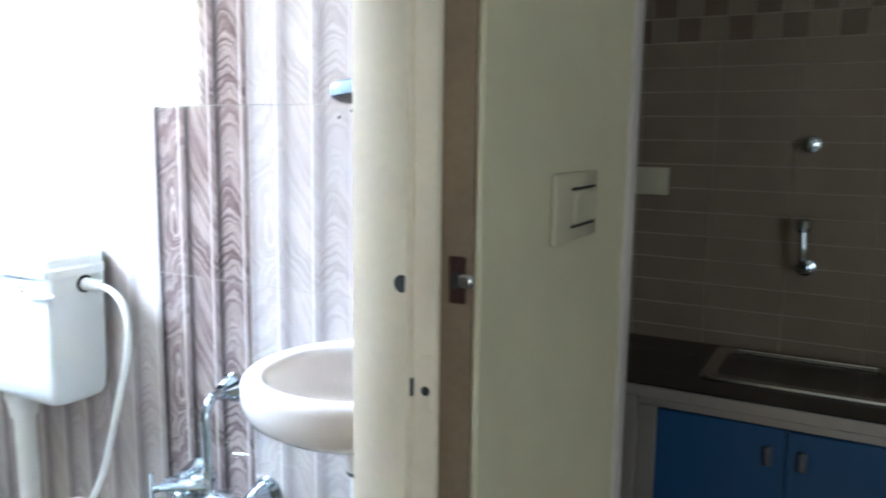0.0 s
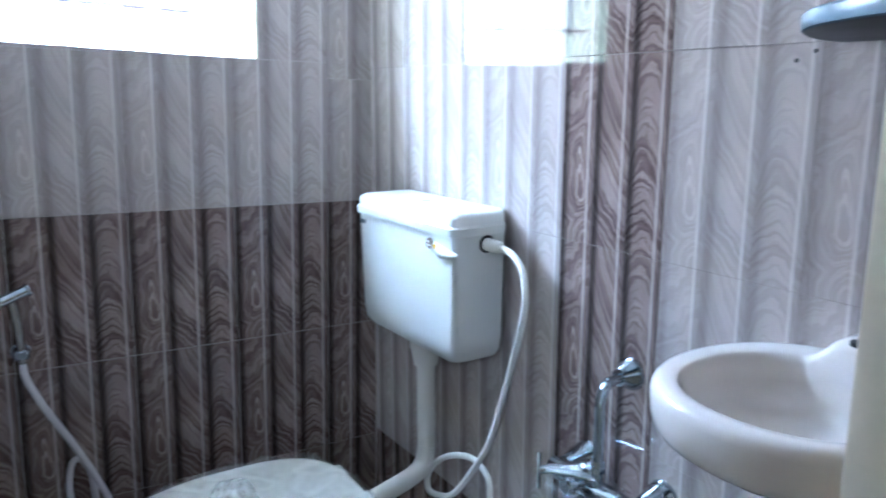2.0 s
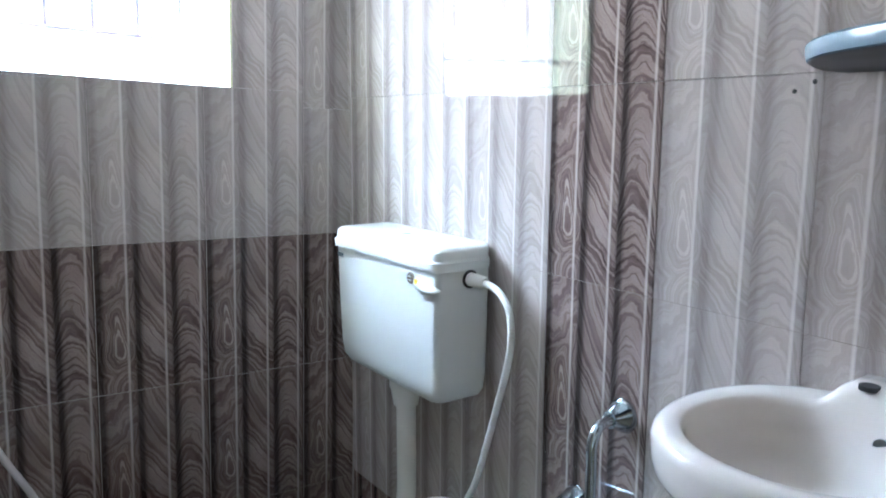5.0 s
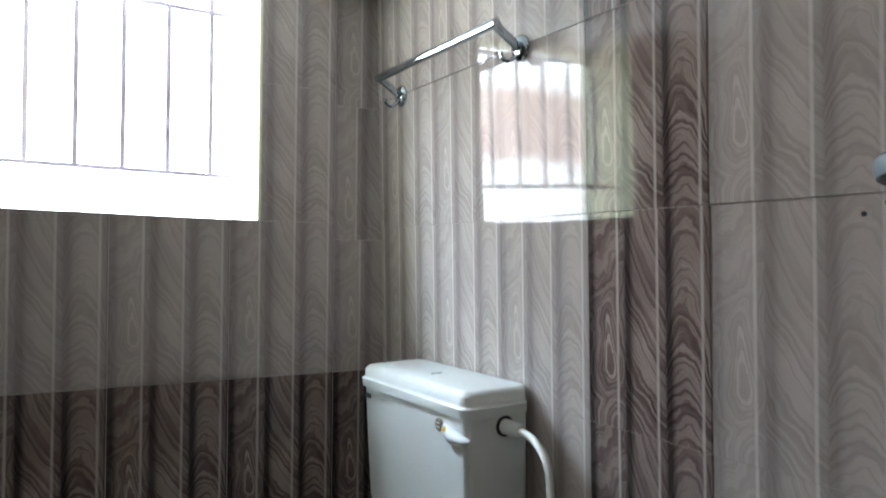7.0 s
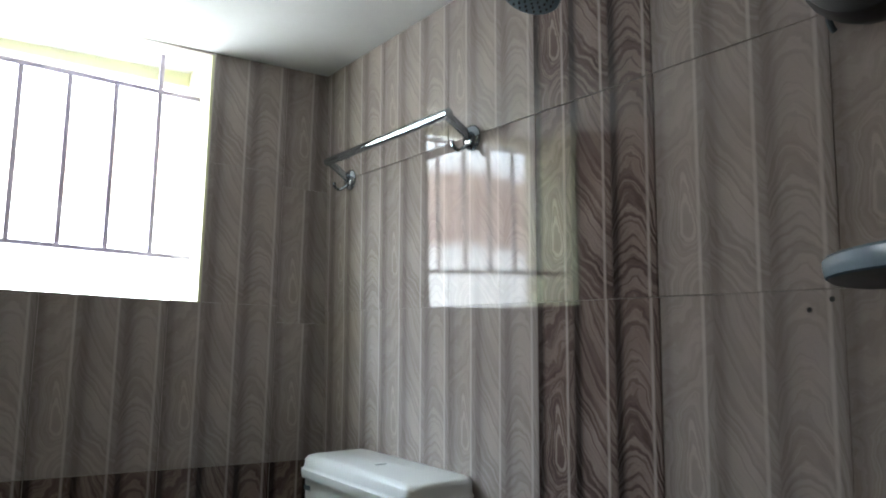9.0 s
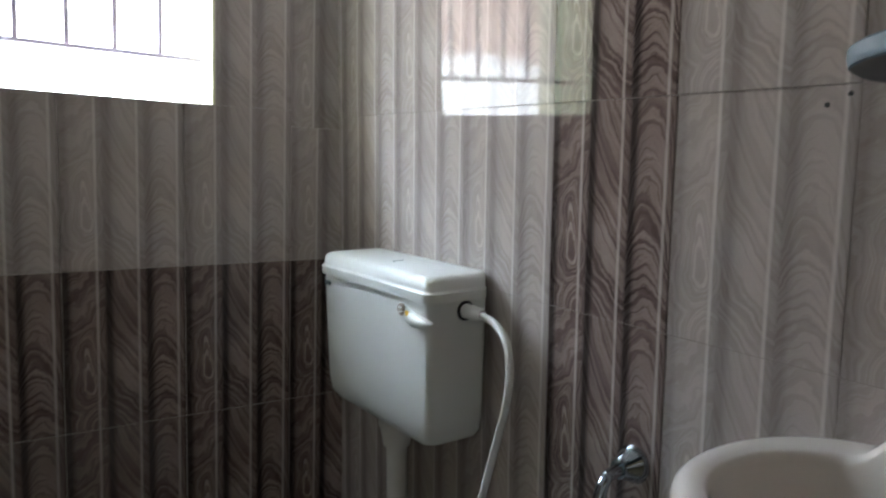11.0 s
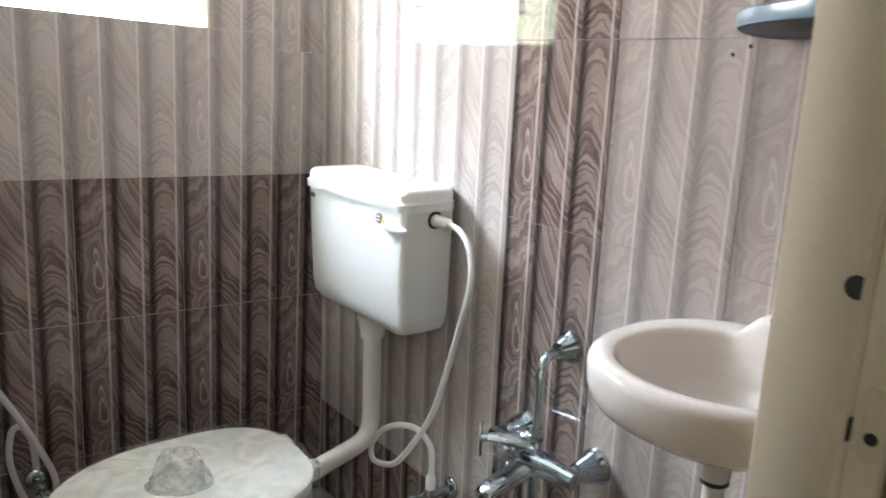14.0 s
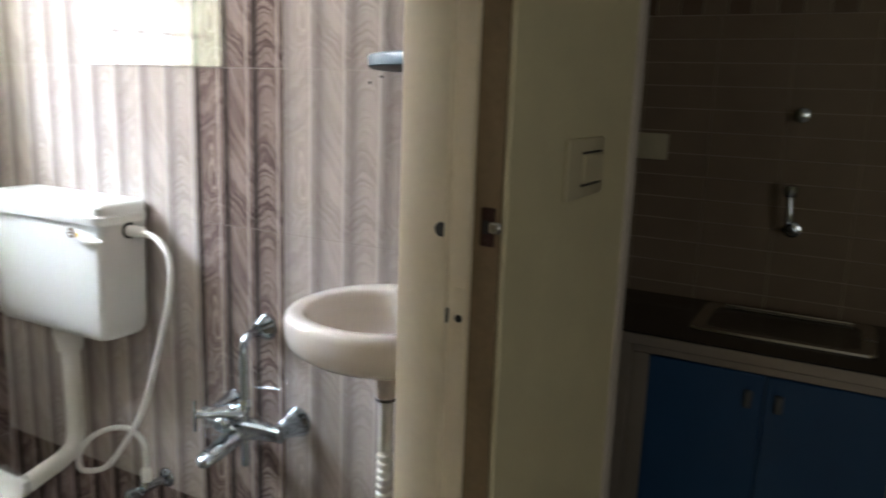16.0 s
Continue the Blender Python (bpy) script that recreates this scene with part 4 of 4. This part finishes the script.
# solid dark disc, its colour standing for the shade in the tap hole
part("tap_hole", lathe([(0.0125, -0.004), (0.0125, 0.0018), (0.009, 0.002)], at((-0.052, -1.474, 1.0935)), 18), M_RUBBER_HOLE, basin, "dark disc drawn as the shaded tap hole in the ledge")
part("overflow_ring", lathe([(0.011, -0.002), (0.011, 0.002), (0.006, 0.0025)], at((-0.073, -1.505, 1.030), "-x"), 16), M_CHROME, basin)
part("waste_ring", lathe([(0.020, 0), (0.020, 0.003), (0.012, 0.004)], at((-0.19, -1.488, 0.9765)), 18), M_CHROME, basin)
trap = thing("basin_waste", (-0.19, -1.488, 0.7), "dark waste coupling with a white corrugated drain hose", "drain pipe")
part("coupling", lathe([(0.0195, 0), (0.0195, 0.005), (0.017, 0.007)], at((-0.19, -1.488, 0.8975), "-z"), 18), M_RUBBER_HOLE, trap)
part("hose_sleeve", lathe([(0.0145, 0), (0.014, 0.096), (0.013, 0.098)], at((-0.19, -1.488, 0.8905), "-z"), 16), M_HOSE, trap)
prof = []
for k in range(36):
    prof += [(0.0105, k * 0.0155), (0.0105, k * 0.0155 + 0.004), (0.0155, k * 0.0155 + 0.006), (0.0155, k * 0.0155 + 0.0135)]
part("corrugated_hose", lathe(prof, at((-0.19, -1.488, 0.790), "-z"), 14), M_HOSE, trap)

shelf = thing("wall_shelf", (-0.1, -1.6, 1.49), "blue-grey plastic quarter-round shelf in the wall corner", "shelf")


def quarter(z, r):
    """The shelf's outline: two straight sides on the walls and a bowed front."""
    c = Vector((-0.003, -1.706, z))
    return [c] + [c + Vector((-r * math.sin(radians(a)), r * math.cos(radians(a)), 0)) for a in range(0, 91, 5)]


part("tray", loft([quarter(1.4835, 0.322), quarter(1.485, 0.326), quarter(1.492, 0.328), quarter(1.501, 0.328), quarter(1.504, 0.325), quarter(1.504, 0.318), quarter(1.493, 0.314)]), M_SHELF, shelf)
# thin slab that makes the shelf near-black from below
part("underside", loft([quarter(1.481, 0.320), quarter(1.4833, 0.324)]), M_SHELFUNDER, shelf)

for y, z in ((-1.314, 1.460), (-1.342, 1.472)):
    part("screw_plug", lathe([(0.0032, 0), (0.0032, 0.001), (0.0015, 0.0014)], at((0.0, y, z), "-x"), 10), M_RUBBER_HOLE, shelf, "dark screw plug in the tile")

lamp = thing("wall_lamp", (-0.03, -1.42, 1.87), "black round wall lamp holder with a short cable", "lamp")
part("base", lathe([(0.075, 0), (0.085, 0.01), (0.088, 0.03), (0.08, 0.05), (0.05, 0.062)], at((0.0, -1.425, 1.865), "-x"), 28), M_BLACK, lamp)
part("cable", tube([(-0.014, -1.366, 1.812), (-0.012, -1.363, 1.803), (-0.008, -1.363, 1.795), (-0.003, -1.364, 1.790)], 0.004, 8, 5), M_LABEL, lamp)

# ---- switch on the plaster ----
sw = thing("light_switch", (-0.24, -1.845, 1.34), "ivory switch plate with one wide rocker on the painted wall", "switch")
part("plate", box(-0.315, -0.160, -1.852, -1.8432, 1.303, 1.388, 0.004, seg=2), M_SWITCH, sw)
part("rocker", box(-0.262, -0.176, -1.857, -1.851, 1.324, 1.3655, 0.003), M_SWITCH, sw)
# dark strips put the shade of the rocker's gaps into colour
part("gap", box(-0.264, -0.174, -1.8528, -1.851, 1.366, 1.3695), M_RUBBER_HOLE, sw)
part("gap", box(-0.264, -0.174, -1.8528, -1.851, 1.320, 1.3235), M_RUBBER_HOLE, sw)

# ---- kitchen corner ----
worktop = tagged(new("worktop", finish("worktop", box(0.60, KIT_X, -3.0, -1.30, 0.826, 0.86, 0.004), M_GRANITE_SHADE)), "polished black granite kitchen worktop", "worktop")
part("front_edge", box(0.594, 0.5995, -3.0, -1.302, 0.829, 0.857, 0.002), M_EDGE, worktop, "aluminium edging strip")
# sink opening is shown by its rim and a flat black sheet for its inner shade
sink = thing("kitchen_sink", (0.88, -2.07, 0.86), "steel kitchen sink set in the black worktop", "sink")
rings = [rounded_rect(0.715, 1.02, -2.29, -1.85, 0.8605, 0.03), rounded_rect(0.717, 1.018, -2.288, -1.852, 0.866, 0.03), rounded_rect(0.745, 0.99, -2.26, -1.88, 0.866, 0.04), rounded_rect(0.75, 0.985, -2.255, -1.885, 0.8625, 0.04)]
part("rim", loft(rings, cap0=False, cap1=False), M_STEEL, sink)
# added shiny tube that stands for the glint along the back rim
part("rim_glint", tube([(0.992, -2.235, 0.868), (0.992, -1.905, 0.868)], 0.0045, 10, curve=False), M_STEEL, sink)
# no depth here: the black colour stands for the shaded sink inside
part("bowl", loft([rounded_rect(0.748, 0.987, -2.257, -1.883, 0.8632, 0.04), rounded_rect(0.76, 0.975, -2.24, -1.90, 0.8612, 0.04)], cap0=False), M_GRANITE_SHADE, sink, "flat dark sheet for the sink's shaded inside")


def base_cabinet(y0, y1, label):
    c = thing("base_cabinet", (0.85, (y0 + y1) / 2, 0.0), label, "cabinet", "base cabinets")
    part("carcass", box(0.648, KIT_X - 0.002, y0 + 0.001, y1 - 0.001, 0.0, 0.825), M_EDGE, c)
    part("top_rail", box(0.625, 0.648, y0 + 0.001, y1 - 0.001, 0.80, 0.825, 0.002), M_EDGE, c, "aluminium edging")
    part("stile", box(0.625, 0.648, y1 - 0.045, y1 - 0.001, 0.0, 0.799, 0.002), M_EDGE, c)
    part("stile", box(0.625, 0.648, y0 + 0.001, y0 + 0.045, 0.0, 0.799, 0.002), M_EDGE, c)
    mid_y = (y0 + y1) / 2
    for a, z, hy in ((mid_y + 0.001, y1 - 0.046, mid_y + 0.035), (y0 + 0.046, mid_y - 0.001, mid_y - 0.035)):
        d = part("cabinet_door", box(0.622, 0.647, a, z, 0.06, 0.798, 0.003), M_BLUE, c, "plain blue door")
        part("handle", box(0.608, 0.6225, hy - 0.009, hy + 0.009, 0.712, 0.758, 0.004), M_PULL, d, "small dull grey pull")


base_cabinet(-2.39, -1.732, "blue two-door kitchen base cabinet with aluminium edging")
base_cabinet(-3.0, -2.394, "blue two-door kitchen base cabinet with aluminium edging")
filler = thing("base_cabinet", (0.85, -1.5, 0.0), "narrow kitchen base cabinet with aluminium edging", "cabinet", "base cabinets")
part("carcass", box(0.648, KIT_X - 0.002, -1.73, -1.30, 0.0, 0.825), M_EDGE, filler)
part("stile", box(0.625, 0.648, -1.73, -1.70, 0.0, 0.825, 0.002), M_EDGE, filler)
part("cabinet_door", box(0.622, 0.647, -1.698, -1.302, 0.06, 0.82, 0.003), M_BLUE, filler)

ktap = thing("sink_tap", (1.02, -2.03, 1.15), "chrome long-bodied tap on the kitchen wall", "tap")
part("wall_flange", lathe([(0.024, 0), (0.022, 0.008), (0.012, 0.012)], at((KIT_X, -2.05, 1.10), "-x"), 18), M_CHROME, ktap)
part("spout", tube([(KIT_X, -2.05, 1.10), (1.0, -2.05, 1.10), (0.975, -2.045, 1.13), (0.975, -2.04, 1.20)], 0.010, 12, 5), M_CHROME, ktap)
part("handle", lathe([(0.014, 0), (0.018, 0.012), (0.018, 0.03), (0.010, 0.034)], at((0.975, -2.04, 1.20)), 14), M_CHROME, ktap)
kvalve = thing("stop_valve", (1.02, -2.03, 1.42), "small chrome stop valve on the kitchen wall", "valve")
part("wall_flange", lathe([(0.022, 0), (0.020, 0.006), (0.010, 0.010)], at((KIT_X, -2.04, 1.42), "-x"), 18), M_CHROME, kvalve)
part("knob", lathe([(0.010, 0), (0.010, 0.02), (0.018, 0.024), (0.018, 0.04), (0.010, 0.044)], at((KIT_X - 0.008, -2.04, 1.42), "-x"), 14), M_CHROME, kvalve)
ksw = thing("kitchen_socket", (KIT_X, -1.635, 1.315), "ivory socket plate on the kitchen tiles", "socket")
part("plate", box(KIT_X - 0.012, KIT_X - 0.0005, -1.684, -1.592, 1.272, 1.350, 0.004, seg=2), M_SWITCH, ksw)
part("rocker", box(KIT_X - 0.015, KIT_X - 0.0115, -1.655, -1.622, 1.288, 1.334, 0.002), M_SWITCH, ksw)

# ---- wall tiles, last ----
M_RIGHT = Matrix(((0, 0, -1, 0), (-1, 0, 0, 0), (0, 1, 0, 0), (0, 0, 0, 1)))
M_BACK = ASKEW @ Matrix(((1, 0, 0, 0), (0, 0, -1, 0), (0, 1, 0, 0), (0, 0, 0, 1)))
zs = [0.024, 0.390, 0.757, 1.126, 1.484, 1.818, 2.184]
zs_back = [0.024, 0.390, 0.757, 1.126, 1.5096, 1.850, 2.216]
cells = []
edges = [0.826 + TW * k for k in range(-4, 5)]
for a0 in edges:
    lo, hi = max(a0, 0.0), min(a0 + TW, -DOOR_Y0)
    if hi - lo < 0.01:
        continue
    for z0, z1, v0, v1 in rows_of(zs, FLOOR, CEIL):
        strip = abs(a0 - 0.826) < 0.01
        mat = M_DARK if strip or z1 <= zs[1] + 0.01 else M_LIGHT
        # the top course left of the strip was laid a little out of line
        slip = 0.05 if z0 > 1.8 and a0 < 0.8 and lo > 0.0 else 0.0
        cells.append((lo, hi, z0, z1, (lo - a0) / TW + slip, (hi - a0) / TW + slip - (0.06 if slip else 0.0), v0, v1, mat))
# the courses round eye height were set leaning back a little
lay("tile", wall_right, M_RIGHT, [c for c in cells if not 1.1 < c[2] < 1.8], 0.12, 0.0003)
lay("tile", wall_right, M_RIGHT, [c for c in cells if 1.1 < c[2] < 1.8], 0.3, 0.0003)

cells = []
for k in range(6):
    a0 = -0.142 - TWB * (k + 1)
    lo = max(a0, ROOM_W)
    if lo >= a0 + TWB:
        continue
    for z0, z1, v0, v1 in rows_of(zs_back, FLOOR, CEIL + 0.03):
        cells.append((lo, a0 + TWB, z0, z1, (lo - a0) / TWB, 1.0, v0, v1, M_DARK if z1 <= zs[3] + 0.01 else M_LIGHT))
for z0, z1, v0, v1 in rows_of(zs[:4], FLOOR, CEIL):
    cells.append((-0.142, 0.034, z0, z1, 0.0, 0.176 / TWB, v0, v1, M_DARK))
# cut pieces in the corner, each with its own offset
for z0, z1, v0, v1, u in ((1.126, 1.468, 0.0, 0.915, 0.0), (1.468, 1.816, 0.1, 1.0, 0.045), (1.816, CEIL + 0.03, 0.0, 0.9, 0.0)):
    cells.append((-0.142, 0.034, z0, z1, u, u + 0.176 / TWB, v0, v1, M_LIGHT))
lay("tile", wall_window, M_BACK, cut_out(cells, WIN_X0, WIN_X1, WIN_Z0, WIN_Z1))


def sill_wedge(x0, x1, u0, u1):
    """A sliver of tile under the crooked sill."""
    bm = bmesh.new()
    layer = bm.loops.layers.uv.new("print")
    top = [WIN_Z0 + SILL_RISE * (WIN_X1 - x) / (WIN_X1 - WIN_X0) for x in (x0, x1)]
    low = WIN_Z0 - 0.0004
    ring = [(x0, low), (x1, low), (x1, max(top[1], low + 0.0006)), (x0, top[0])]
    front = [bm.verts.new((x, -0.0004, z)) for x, z in ring]
    back = [bm.verts.new((x, 0.007, z)) for x, z in ring]
    bm.faces.new(front)
    for q in range(4):
        bm.faces.new((front[q], back[q], back[(q + 1) % 4], front[(q + 1) % 4]))
    for f in bm.faces:
        for loop in f.loops:
            p = loop.vert.co
            loop[layer].uv = (u0 + (u1 - u0) * (p.x - x0) / (x1 - x0), (p.z - zs_back[4]) / 0.341)
    bm.transform(ASKEW)
    part("tile", bm, M_LIGHT, wall_window, smooth=False)


for k in range(4):
    a0 = -0.142 - TWB * (k + 1)
    x0, x1 = max(a0, WIN_X0), min(a0 + TWB, WIN_X1)
    if x1 - x0 > 0.01:
        sill_wedge(x0, x1, (x0 - a0) / TWB, (x1 - a0) / TWB)

# kitchen wall tiles: low brown courses with two rows of small dark squares
M_KIT = M_RIGHT.copy()
M_KIT.translation = (KIT_X, 0, 0)
cells = []
z = 0.832
row = 0
while z < 2.2:
    if row in (13, 14):
        for k in range(13):
            a = 1.55 + 0.066 * k
            cells.append((a, a + 0.066, z, z + 0.066, 0, 1, 0, 1, M_KDECOR if (k + row) % 2 else M_KTILE))
    else:
        for k in range(5):
            a = 1.40 + 0.2 * k
            cells.append((a, a + 0.2, z, z + 0.066, 0, 1, 0, 1, M_KTILE))
    z += 0.066
    row += 1
lay("tile", wall_kitchen, M_KIT, cells, g=0.0013)
